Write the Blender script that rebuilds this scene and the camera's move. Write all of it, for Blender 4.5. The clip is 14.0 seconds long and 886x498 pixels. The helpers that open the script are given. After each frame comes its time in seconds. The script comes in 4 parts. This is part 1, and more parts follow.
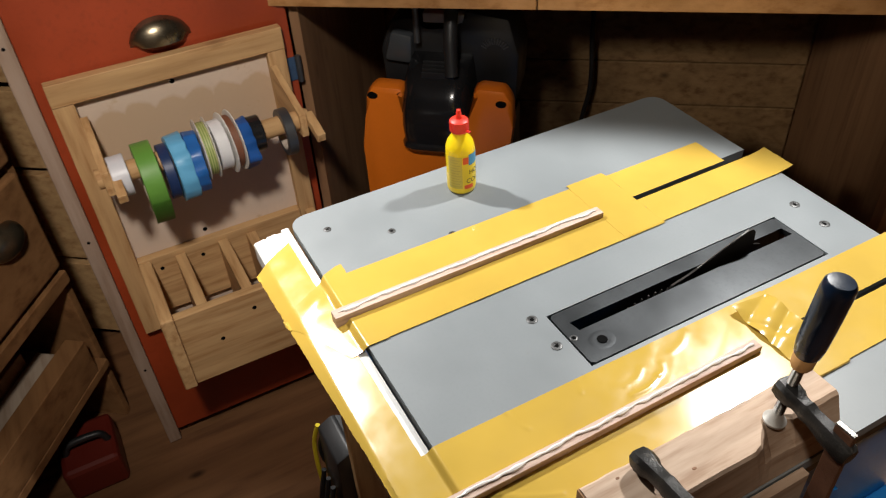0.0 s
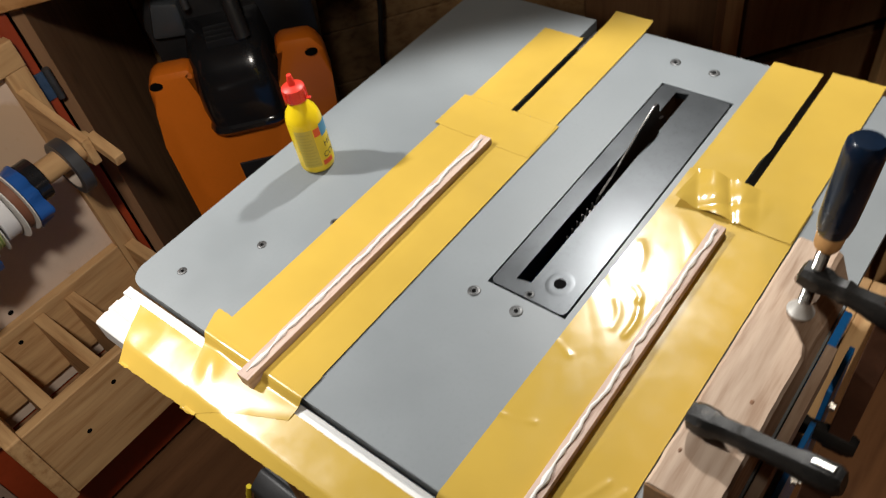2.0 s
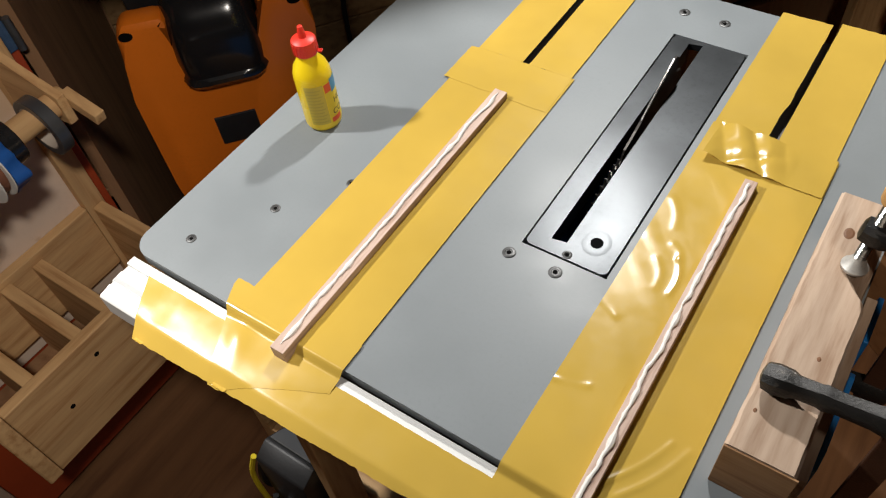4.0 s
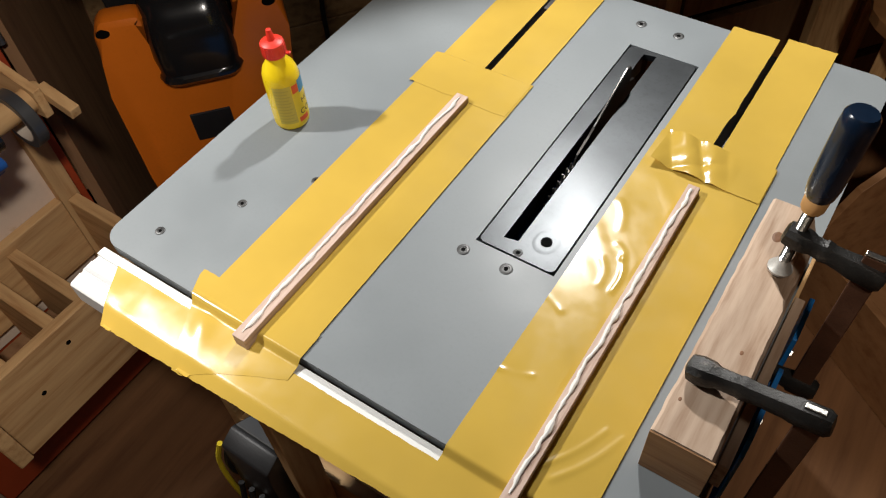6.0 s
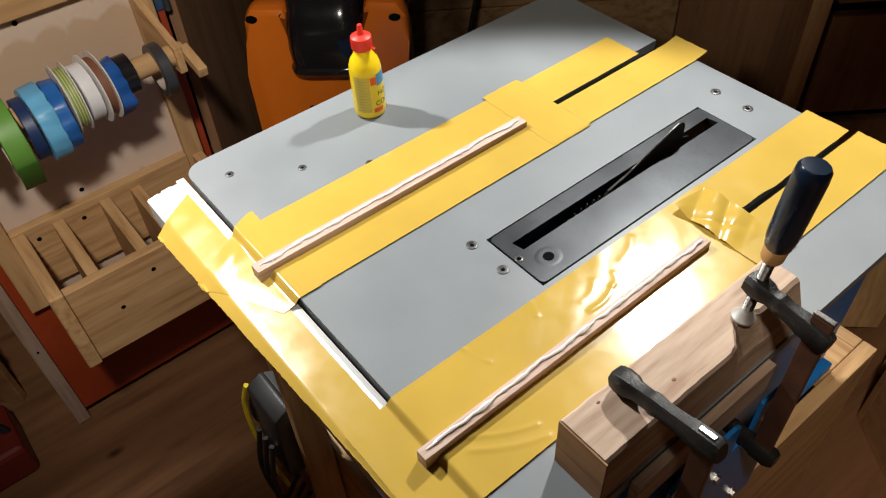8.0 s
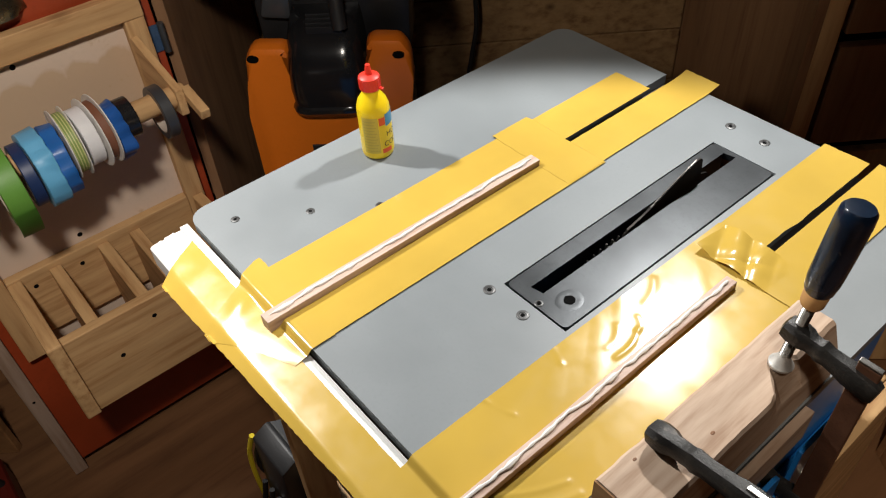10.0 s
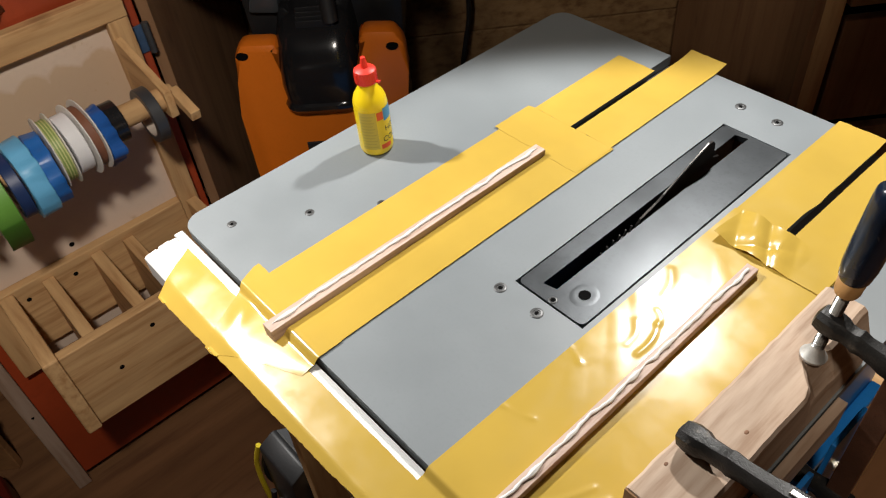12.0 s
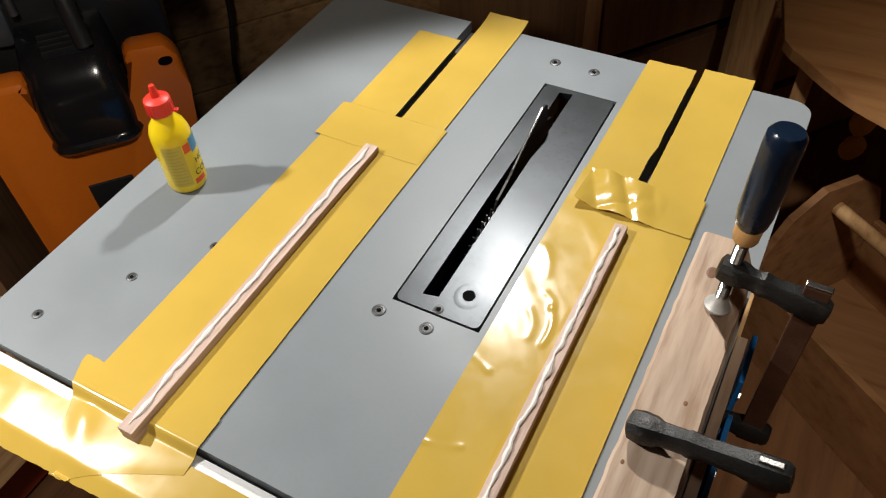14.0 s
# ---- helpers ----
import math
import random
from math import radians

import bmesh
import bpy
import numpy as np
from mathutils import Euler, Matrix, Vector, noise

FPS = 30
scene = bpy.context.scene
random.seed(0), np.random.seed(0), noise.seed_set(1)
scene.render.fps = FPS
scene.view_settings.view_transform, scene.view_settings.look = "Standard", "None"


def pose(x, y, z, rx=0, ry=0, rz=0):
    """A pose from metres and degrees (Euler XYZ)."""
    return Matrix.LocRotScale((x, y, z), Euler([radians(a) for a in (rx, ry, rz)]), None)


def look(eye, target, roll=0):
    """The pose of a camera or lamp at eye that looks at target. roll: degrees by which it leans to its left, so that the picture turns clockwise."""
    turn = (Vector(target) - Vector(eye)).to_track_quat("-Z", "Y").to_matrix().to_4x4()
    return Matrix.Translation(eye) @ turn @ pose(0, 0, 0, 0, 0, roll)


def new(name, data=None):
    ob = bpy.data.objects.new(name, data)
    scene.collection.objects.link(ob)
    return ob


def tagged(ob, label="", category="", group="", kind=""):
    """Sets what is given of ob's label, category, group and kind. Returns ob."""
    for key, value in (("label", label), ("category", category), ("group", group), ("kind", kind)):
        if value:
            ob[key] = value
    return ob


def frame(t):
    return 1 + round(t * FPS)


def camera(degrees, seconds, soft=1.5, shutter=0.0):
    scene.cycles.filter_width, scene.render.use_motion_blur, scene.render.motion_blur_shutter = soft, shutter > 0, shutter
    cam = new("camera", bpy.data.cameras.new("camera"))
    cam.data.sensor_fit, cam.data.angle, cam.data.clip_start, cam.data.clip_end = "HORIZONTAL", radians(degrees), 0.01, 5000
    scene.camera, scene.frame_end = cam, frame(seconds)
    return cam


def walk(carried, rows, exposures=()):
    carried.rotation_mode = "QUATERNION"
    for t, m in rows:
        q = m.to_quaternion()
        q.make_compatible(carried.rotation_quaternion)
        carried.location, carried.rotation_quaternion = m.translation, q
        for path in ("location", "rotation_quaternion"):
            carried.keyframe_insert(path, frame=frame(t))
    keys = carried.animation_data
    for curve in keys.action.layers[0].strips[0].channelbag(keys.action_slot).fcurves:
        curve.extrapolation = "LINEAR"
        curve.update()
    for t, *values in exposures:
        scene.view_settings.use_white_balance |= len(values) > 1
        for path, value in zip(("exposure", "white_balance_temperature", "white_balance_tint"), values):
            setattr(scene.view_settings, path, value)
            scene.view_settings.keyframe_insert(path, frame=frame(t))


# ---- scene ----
cam = camera(59.2, 14.0, soft=1.15, shutter=0.3)
PATH = [
    (0, (0.545, -0.399, 1.474), (-0.835, 0.269, 0.19), -3.7),
    (0.5, (0.494, -0.404, 1.473), (-0.814, 0.372, 0.174), -4.4),
    (1, (0.447, -0.393, 1.443), (-0.769, 0.456, 0.101), -6.1),
    (1.5, (0.418, -0.343, 1.424), (-0.764, 0.494, 0.045), -6.7),
    (2, (0.345, -0.379, 1.409), (-0.649, 0.554, -0.054), -12.0),
    (2.5, (0.273, -0.419, 1.398), (-0.56, 0.504, -0.168), -10.1),
    (3, (0.247, -0.42, 1.403), (-0.555, 0.51, -0.175), -8.8),
    (3.2, (0.242, -0.419, 1.397), (-0.567, 0.518, -0.175), -8.8),
    (5.3, (0.24, -0.425, 1.436), (-0.5, 0.556, -0.143), -6.0),
    (5.5, (0.251, -0.428, 1.433), (-0.494, 0.551, -0.144), -5.8),
    (6, (0.28, -0.426, 1.436), (-0.473, 0.554, -0.137), -5.2),
    (6.5, (0.309, -0.4, 1.443), (-0.461, 0.595, -0.112), -1.8),
    (7, (0.416, -0.392, 1.425), (-0.55, 0.457, -0.106), -3.3),
    (7.5, (0.453, -0.398, 1.433), (-0.632, 0.426, -0.031), -3.7),
    (8, (0.464, -0.408, 1.43), (-0.651, 0.417, -0.012), -3.6),
    (8.2, (0.463, -0.409, 1.431), (-0.656, 0.433, 0.003), -3.2),
    (10.3, (0.421, -0.404, 1.414), (-0.729, 0.472, 0.032), -4.3),
    (10.5, (0.421, -0.401, 1.408), (-0.731, 0.477, 0.029), -4.5),
    (11, (0.406, -0.402, 1.399), (-0.741, 0.469, 0.01), -5.1),
    (11.5, (0.395, -0.399, 1.396), (-0.743, 0.458, -0.008), -5.6),
    (12, (0.391, -0.395, 1.402), (-0.736, 0.474, -0.003), -6.1),
    (12.5, (0.335, -0.386, 1.389), (-0.646, 0.609, -0.042), -7.8),
    (13, (0.293, -0.378, 1.384), (-0.512, 0.724, -0.078), -6.5),
    (13.5, (0.276, -0.369, 1.375), (-0.444, 0.756, -0.113), -5.1),
    (14, (0.282, -0.374, 1.381), (-0.407, 0.774, -0.104), -4.2),
]
walk(cam, [(t, look(eye, target, roll)) for t, eye, target, roll in PATH],
     exposures=[(0.0, 0.0), (1.5, -0.08), (2.0, -0.30), (2.4, -0.38), (6.5, -0.37), (7.2, -0.06), (8.2, -0.06), (10.5, -0.12), (12.0, -0.14), (12.5, -0.30), (13.0, -0.40), (14.0, -0.40)])

# ---- light ----
W = bpy.data.worlds.new("room_dark")
W.use_nodes = True
W.node_tree.nodes["Background"].inputs[0].default_value = (0.9, 0.62, 0.4, 1)
W.node_tree.nodes["Background"].inputs[1].default_value = 0.02
scene.world = W


def spot(name, at, aim, watts, colour, radius, degrees, blend):
    d = bpy.data.lights.new(name, "SPOT")
    d.energy, d.color, d.shadow_soft_size, d.spot_size, d.spot_blend = watts, colour, radius, radians(degrees), blend
    o = new(name, d)
    o.matrix_world = look(at, aim)
    return o


# shaded lamps over the bench, over the cabinet and over the work place
spot("bench_lamp", (-0.22, 0.73, 1.68), (0.28, -0.2, 0.8), 64, (1.0, 0.98, 0.94), 0.03, 70, 0.30)
spot("cabinet_lamp", (-1.0, -0.40, 1.90), (0.12, -0.10, 0.8), 118, (1.0, 0.98, 0.94), 0.035, 46, 0.35)
spot("work_lamp", (0.42, -0.52, 1.86), (-0.79, -0.25, 0.67), 65, (1.0, 0.92, 0.83), 0.05, 52, 1.0)
# fill spot without a known source, added to brighten the right-hand side
spot("aisle_fill", (0.62, -0.50, 1.95), (0.78, 0.52, 0.48), 72, (1.0, 0.88, 0.74), 0.05, 51, 0.8)
# unseen low fill, added so the boarded wall under the bench is lit
spot("wall_fill", (0.16, -0.56, 1.54), (-0.66, 1.08, 0.60), 36, (1.0, 0.88, 0.74), 0.05, 33, 0.9)


# ---- small tools ----
def thing(name, at, label, category, group="", kind=""):
    e = new(name)
    e.location = at
    e.empty_display_size = 0.02
    return tagged(e, label, category, group, kind)


def part(name, bm, material, parent=None, label="", smooth=False):
    me = bpy.data.meshes.new(name)
    bmesh.ops.recalc_face_normals(bm, faces=bm.faces)
    if smooth:
        for f in bm.faces:
            f.smooth = True
    bm.to_mesh(me)
    bm.free()
    if smooth:
        me.set_sharp_from_angle(angle=radians(38))
    ob = new(name, me)
    me.materials.append(material)
    if parent is not None:
        top = parent
        while top.parent is not None:
            top = top.parent
        ob.parent = parent
        if parent is top:
            ob.matrix_parent_inverse = Matrix.Translation(-Vector(top.location))
    if label:
        ob["label"] = label
    return ob


def solid(name, bm, material, label, category, group="", kind="", smooth=False):
    return tagged(part(name, bm, material, None, "", smooth), label, category, group, kind)


def box(bm, x0, x1, y0, y1, z0, z1, bevel=0.0, m=None, seg=2):
    r = bmesh.ops.create_cube(bm, size=1)
    vs = r["verts"]
    mm = Matrix.Translation(((x0 + x1) / 2, (y0 + y1) / 2, (z0 + z1) / 2)) @ Matrix.Diagonal((x1 - x0, y1 - y0, z1 - z0, 1))
    if m is not None:
        mm = m @ mm
    bmesh.ops.transform(bm, matrix=mm, verts=vs)
    if bevel:
        es = list({e for v in vs for e in v.link_edges})
        bmesh.ops.bevel(bm, geom=es, offset=bevel, segments=seg, affect="EDGES", profile=0.5)
    return bm


def B(*a, **k):
    return box(bmesh.new(), *a, **k)


def lathe(bm, profile, m=None, n=32, caps=True):
    """Turn (radius, height) pairs round z."""
    rings = []
    for r, z in profile:
        ring = []
        for i in range(n):
            a = 2 * math.pi * i / n
            v = Vector((r * math.cos(a), r * math.sin(a), z))
            ring.append(bm.verts.new(m @ v if m is not None else v))
        rings.append(ring)
    for a, b in zip(rings, rings[1:]):
        for i in range(n):
            bm.faces.new((a[i], a[(i + 1) % n], b[(i + 1) % n], b[i]))
    if caps:
        bm.faces.new(rings[0][::-1])
        bm.faces.new(rings[-1])
    return bm


def L(*a, **k):
    return lathe(bmesh.new(), *a, **k)


def prism(outline, depth, m=None, bevel=0.0):
    """Push a flat outline (x, y) along z by depth."""
    bm = bmesh.new()
    lo = [bm.verts.new((x, y, 0)) for x, y in outline]
    hi = [bm.verts.new((x, y, depth)) for x, y in outline]
    n = len(outline)
    bm.faces.new(lo[::-1])
    bm.faces.new(hi)
    for i in range(n):
        bm.faces.new((lo[i], lo[(i + 1) % n], hi[(i + 1) % n], hi[i]))
    if bevel:
        bmesh.ops.bevel(bm, geom=bm.edges[:], offset=bevel, segments=2, affect="EDGES", profile=0.5)
    if m is not None:
        bmesh.ops.transform(bm, matrix=m, verts=bm.verts)
    return bm


def tube(points, radius, n=10, closed_ends=True, radii=None):
    """A round tube along points."""
    bm = bmesh.new()
    pts = [Vector(p) for p in points]
    rings = []
    up = Vector((0.13, 0.21, 0.97))
    for i, p in enumerate(pts):
        d = (pts[min(i + 1, len(pts) - 1)] - pts[max(i - 1, 0)]).normalized()
        a = d.cross(up).normalized()
        b = d.cross(a)
        r = radii[i] if radii else radius
        rings.append([bm.verts.new(p + r * (math.cos(2 * math.pi * k / n) * a + math.sin(2 * math.pi * k / n) * b)) for k in range(n)])
    for a, b in zip(rings, rings[1:]):
        for k in range(n):
            bm.faces.new((a[k], a[(k + 1) % n], b[(k + 1) % n], b[k]))
    if closed_ends:
        bm.faces.new(rings[0][::-1])
        bm.faces.new(rings[-1])
    return bm


def bend(points, steps=8):
    """A smooth line through points."""
    P = [Vector(p) for p in points]
    P = [2 * P[0] - P[1]] + P + [2 * P[-1] - P[-2]]
    out = []
    for i in range(1, len(P) - 2):
        for k in range(steps):
            t = k / steps
            a, b, c, d = P[i - 1 : i + 3]
            out.append(0.5 * (2 * b + (c - a) * t + (2 * a - 5 * b + 4 * c - d) * t * t + (3 * b - a - 3 * c + d) * t ** 3))
    out.append(P[-2])
    return out


# ---- materials ----
def mat(name):
    m = bpy.data.materials.new(name)
    m.use_nodes = True
    nt = m.node_tree
    return m, nt, nt.nodes["Principled BSDF"]


def node(nt, kind, **k):
    n = nt.nodes.new(kind)
    for key, v in k.items():
        n.inputs[key].default_value = v
    return n


def coords(nt, scale=(1, 1, 1), rot=(0, 0, 0)):
    c = nt.nodes.new("ShaderNodeTexCoord")
    mp = nt.nodes.new("ShaderNodeMapping")
    mp.inputs["Scale"].default_value = scale
    mp.inputs["Rotation"].default_value = [radians(a) for a in rot]
    nt.links.new(c.outputs["Object"], mp.inputs["Vector"])
    return mp.outputs[0]


def ramp(nt, src, stops):
    r = nt.nodes.new("ShaderNodeValToRGB")
    el = r.color_ramp.elements
    while len(el) > len(stops):
        el.remove(el[-1])
    while len(el) < len(stops):
        el.new(0.5)
    for e, (p, c) in zip(el, stops):
        e.position, e.color = p, (*c, 1) if len(c) == 3 else c
    nt.links.new(src, r.inputs[0])
    return r.outputs[0]


def mix(nt, a, b, f, mode="MIX"):
    x = nt.nodes.new("ShaderNodeMix")
    x.data_type, x.blend_type = "RGBA", mode
    for s, v in ((x.inputs[0], f), (x.inputs[6], a), (x.inputs[7], b)):
        if isinstance(v, (float, int)):
            s.default_value = v
        elif isinstance(v, tuple):
            s.default_value = (*v, 1)
        else:
            nt.links.new(v, s)
    return x.outputs[2]


def bump(nt, bsdf, src, strength, dist):
    b = nt.nodes.new("ShaderNodeBump")
    b.inputs["Strength"].default_value, b.inputs["Distance"].default_value = strength, dist
    nt.links.new(src, b.inputs["Height"])
    nt.links.new(b.outputs[0], bsdf.inputs["Normal"])


def noise_tex(nt, vec, scale, detail=4, rough=0.55):
    n = nt.nodes.new("ShaderNodeTexNoise")
    n.inputs["Scale"].default_value, n.inputs["Detail"].default_value, n.inputs["Roughness"].default_value = scale, detail, rough
    nt.links.new(vec, n.inputs["Vector"])
    return n.outputs[0]


def surface(name, colour, rough, metal=0.0, spots=0.12, size=30.0, relief=0.1, coat=0.0, spec=0.5, wear=None, wear_at=0.62):
    """Paint, plastic or metal with faint stains, scuffs and fine relief."""
    m, nt, b = mat(name)
    v = coords(nt)
    big, fine = noise_tex(nt, v, size * 0.3, 3), noise_tex(nt, v, size * 8, 5)
    dark, light = tuple(c * (1 - spots) for c in colour), tuple(min(1, c * (1 + spots)) for c in colour)
    c = ramp(nt, big, [(0.3, dark), (0.7, light)])
    c = mix(nt, c, tuple(x * (1 - spots) for x in colour), ramp(nt, fine, [(0.5, (0, 0, 0)), (0.75, (0.6, 0.6, 0.6))]))
    if wear:
        w = noise_tex(nt, v, size, 6, 0.7)
        c = mix(nt, c, wear, ramp(nt, w, [(wear_at, (0, 0, 0)), (wear_at + 0.08, (1, 1, 1))]))
    nt.links.new(c, b.inputs["Base Color"])
    r = ramp(nt, big, [(0.3, (rough * 0.85,) * 3), (0.7, (min(1, rough * 1.2),) * 3)])
    nt.links.new(r, b.inputs["Roughness"])
    b.inputs["Metallic"].default_value, b.inputs["Coat Weight"].default_value, b.inputs["Specular IOR Level"].default_value = metal, coat, spec
    bump(nt, b, fine, relief, 0.001)
    return m


def wood(name, pale, dark, along="y", grain=1.0, rough=0.6, knots=0.5, spec=0.3):
    """Softwood with long streaks along one axis and a few knots, each piece a little different."""
    m, nt, b = mat(name)
    s = {"x": (1.2, 14, 14), "y": (14, 1.2, 14), "z": (14, 14, 1.2)}[along]
    info = nt.nodes.new("ShaderNodeObjectInfo")
    shift = nt.nodes.new("ShaderNodeVectorMath")
    shift.operation = "MULTIPLY_ADD"
    comb = nt.nodes.new("ShaderNodeCombineXYZ")
    for i in range(3):
        nt.links.new(info.outputs["Random"], comb.inputs[i])
    c0 = nt.nodes.new("ShaderNodeTexCoord")
    nt.links.new(comb.outputs[0], shift.inputs[0])
    shift.inputs[1].default_value = (3.1, 2.3, 4.7)
    nt.links.new(c0.outputs["Object"], shift.inputs[2])
    mp = nt.nodes.new("ShaderNodeMapping")
    mp.inputs["Scale"].default_value = [q * grain for q in s]
    nt.links.new(shift.outputs[0], mp.inputs["Vector"])
    g = noise_tex(nt, mp.outputs[0], 5.0, 6, 0.6)
    broad = noise_tex(nt, mp.outputs[0], 1.3, 3, 0.5)
    mid = tuple((p * 0.65 + d * 0.35) for p, d in zip(pale, dark))
    c = ramp(nt, g, [(0.32, dark), (0.47, mid), (0.62, pale)])
    c = mix(nt, c, tuple(x * 0.72 for x in mid), ramp(nt, broad, [(0.45, (0, 0, 0)), (0.75, (0.7, 0.7, 0.7))]))
    if knots:
        vo = nt.nodes.new("ShaderNodeTexVoronoi")
        mk = nt.nodes.new("ShaderNodeMapping")
        mk.inputs["Scale"].default_value = {"x": (3.5, 7, 7), "y": (7, 3.5, 7), "z": (7, 7, 3.5)}[along]
        nt.links.new(shift.outputs[0], mk.inputs["Vector"])
        nt.links.new(mk.outputs[0], vo.inputs["Vector"])
        vo.inputs["Scale"].default_value = 1.3
        k = ramp(nt, vo.outputs["Distance"], [(0.03, (knots,) * 3), (0.11, (0, 0, 0))])
        c = mix(nt, c, tuple(x * 0.35 for x in dark), k)
    nt.links.new(c, b.inputs["Base Color"])
    b.inputs["Roughness"].default_value, b.inputs["Specular IOR Level"].default_value = rough, spec
    bump(nt, b, g, 0.25, 0.0012)
    return m


def tape_mat(name, colour, rough):
    """Glossy packing tape, faintly uneven in colour and gloss."""
    m, nt, b = mat(name)
    v = coords(nt)
    big, smear = noise_tex(nt, v, 9, 3), noise_tex(nt, v, 38, 4)
    c = ramp(nt, big, [(0.3, tuple(x * 0.92 for x in colour)), (0.7, tuple(min(1, x * 1.05) for x in colour))])
    nt.links.new(c, b.inputs["Base Color"])
    nt.links.new(ramp(nt, smear, [(0.3, (rough * 0.8,) * 3), (0.7, (rough * 1.3,) * 3)]), b.inputs["Roughness"])
    b.inputs["Coat Weight"].default_value, b.inputs["Coat Roughness"].default_value = 0.32, 0.07
    b.inputs["Specular IOR Level"].default_value = 0.42
    return m


GREY = surface("grey_table_paint", (0.200, 0.219, 0.230), 0.44, 0.0, 0.05, 30, 0.05, spec=0.45, wear=(0.185, 0.195, 0.195), wear_at=0.67)
DARKSTEEL = surface("insert_steel", (0.055, 0.059, 0.063), 0.36, 0.75, 0.30, 26, 0.06, spec=0.4)
SLOTSTEEL = surface("slot_steel", (0.16, 0.15, 0.15), 0.4, 0.6, 0.2, 40)
BLACK = surface("black_plastic", (0.016, 0.016, 0.017), 0.42, 0, 0.3, 40, 0.2)
GLOSSBLACK = surface("gloss_black_plastic", (0.012, 0.012, 0.013), 0.16, 0, 0.2, 30, 0.04)
BLADE = surface("riving_steel", (0.045, 0.04, 0.037), 0.38, 0.75, 0.3, 50)
SCREW = surface("screw_steel", (0.10, 0.10, 0.10), 0.42, 0.6, 0.2, 200)
ZINC = surface("dull_zinc", (0.52, 0.51, 0.48), 0.48, 0.55, 0.2, 90, 0.1)
STEEL = surface("bright_steel", (0.62, 0.6, 0.56), 0.25, 1.0, 0.15, 90, 0.08)
# near-black that paints the shade in hollows; also dark nail and screw heads
HOLE = surface("hollow_shade_and_heads", (0.004, 0.004, 0.004), 0.95, 0, 0.05, 40, 0.0, spec=0.05)
WHITEALU = surface("white_rail", (0.78, 0.78, 0.76), 0.38, 0.0, 0.05, 40)
TAPE = tape_mat("yellow_tape", (0.535, 0.355, 0.064), 0.19)
RUNWOOD = wood("runner_wood", (0.62, 0.47, 0.39), (0.38, 0.24, 0.18), "y", 2.0, 0.55, 0)
GLUE = surface("white_glue", (0.86, 0.84, 0.80), 0.18, 0, 0.02, 30, 0.03, coat=0.4)
PINE_X = wood("pine_x", (0.62, 0.39, 0.185), (0.40, 0.21, 0.085), "x")
PINE_Y = wood("pine_y", (0.62, 0.39, 0.185), (0.40, 0.21, 0.085), "y")
PINE_Z = wood("pine_z", (0.62, 0.39, 0.185), (0.40, 0.21, 0.085), "z")
BEAM = wood("beam_wood", (0.55, 0.41, 0.305), (0.33, 0.205, 0.13), "y", 1.8, 0.65, 0.8)
OLDWALL = wood("wall_boards", (0.30, 0.185, 0.085), (0.15, 0.08, 0.035), "y", 0.8, 0.65, 0.9)
BENCHLIP = wood("bench_lip", (0.50, 0.27, 0.11), (0.32, 0.15, 0.05), "y", 0.7, 0.45, 0.3)
PLY = wood("brown_ply", (0.31, 0.17, 0.085), (0.20, 0.10, 0.05), "z", 0.6, 0.6, 0.4)
FLOORWOOD = wood("floor_board", (0.24, 0.115, 0.050), (0.13, 0.058, 0.026), "y", 0.45, 0.6, 0.95)
REDPAINT = surface("red_paint", (0.34, 0.048, 0.012), 0.5, 0, 0.22, 14, 0.25)
PANEL = surface("hardboard_panel", (0.66, 0.52, 0.41), 0.6, 0, 0.06, 12, 0.1, wear=(0.56, 0.40, 0.26), wear_at=0.62)


def scalloped_band(m, lo, hi):
    """A broad brown band with a scalloped upper edge between two heights."""
    nt = m.node_tree
    b = nt.nodes["Principled BSDF"]
    old = b.inputs["Base Color"].links[0].from_socket
    tc = nt.nodes.new("ShaderNodeTexCoord")
    sep = nt.nodes.new("ShaderNodeSeparateXYZ")
    nt.links.new(tc.outputs["Object"], sep.inputs[0])

    def calc(op, a, c):
        n = nt.nodes.new("ShaderNodeMath")
        n.operation = op
        for s, v in zip(n.inputs, (a, c)):
            if isinstance(v, (int, float)):
                s.default_value = v
            else:
                nt.links.new(v, s)
        return n.outputs[0]

    wave = calc("MULTIPLY", calc("ABSOLUTE", calc("SINE", calc("MULTIPLY", sep.outputs[1], 62.0), 0), 0), 0.014)
    uneven = calc("MULTIPLY", noise_tex(nt, tc.outputs["Object"], 14, 4), 0.05)
    edge = calc("ADD", calc("ADD", wave, uneven), hi - 0.025)
    below = calc("MULTIPLY", calc("SUBTRACT", edge, sep.outputs[2]), 120.0)
    above = calc("MULTIPLY", calc("SUBTRACT", sep.outputs[2], lo), 14.0)
    f = calc("MULTIPLY", calc("MINIMUM", calc("MAXIMUM", below, 0), 1.0), calc("MINIMUM", calc("MAXIMUM", above, 0), 0.55))
    nt.links.new(mix(nt, old, (0.46, 0.29, 0.14), f), b.inputs["Base Color"])


scalloped_band(PANEL, 0.70, 0.826)
ORANGE = surface("orange_plastic", (0.72, 0.17, 0.012), 0.33, 0, 0.08, 20, 0.06)
YELLOW = surface("yellow_plastic", (0.85, 0.62, 0.012), 0.3, 0, 0.03, 30, 0.02)
RED = surface("red_plastic", (0.70, 0.03, 0.015), 0.45, 0, 0.06, 40, 0.03)
BLUE = surface("blue_paint", (0.015, 0.17, 0.50), 0.35, 0, 0.15, 25, 0.06)
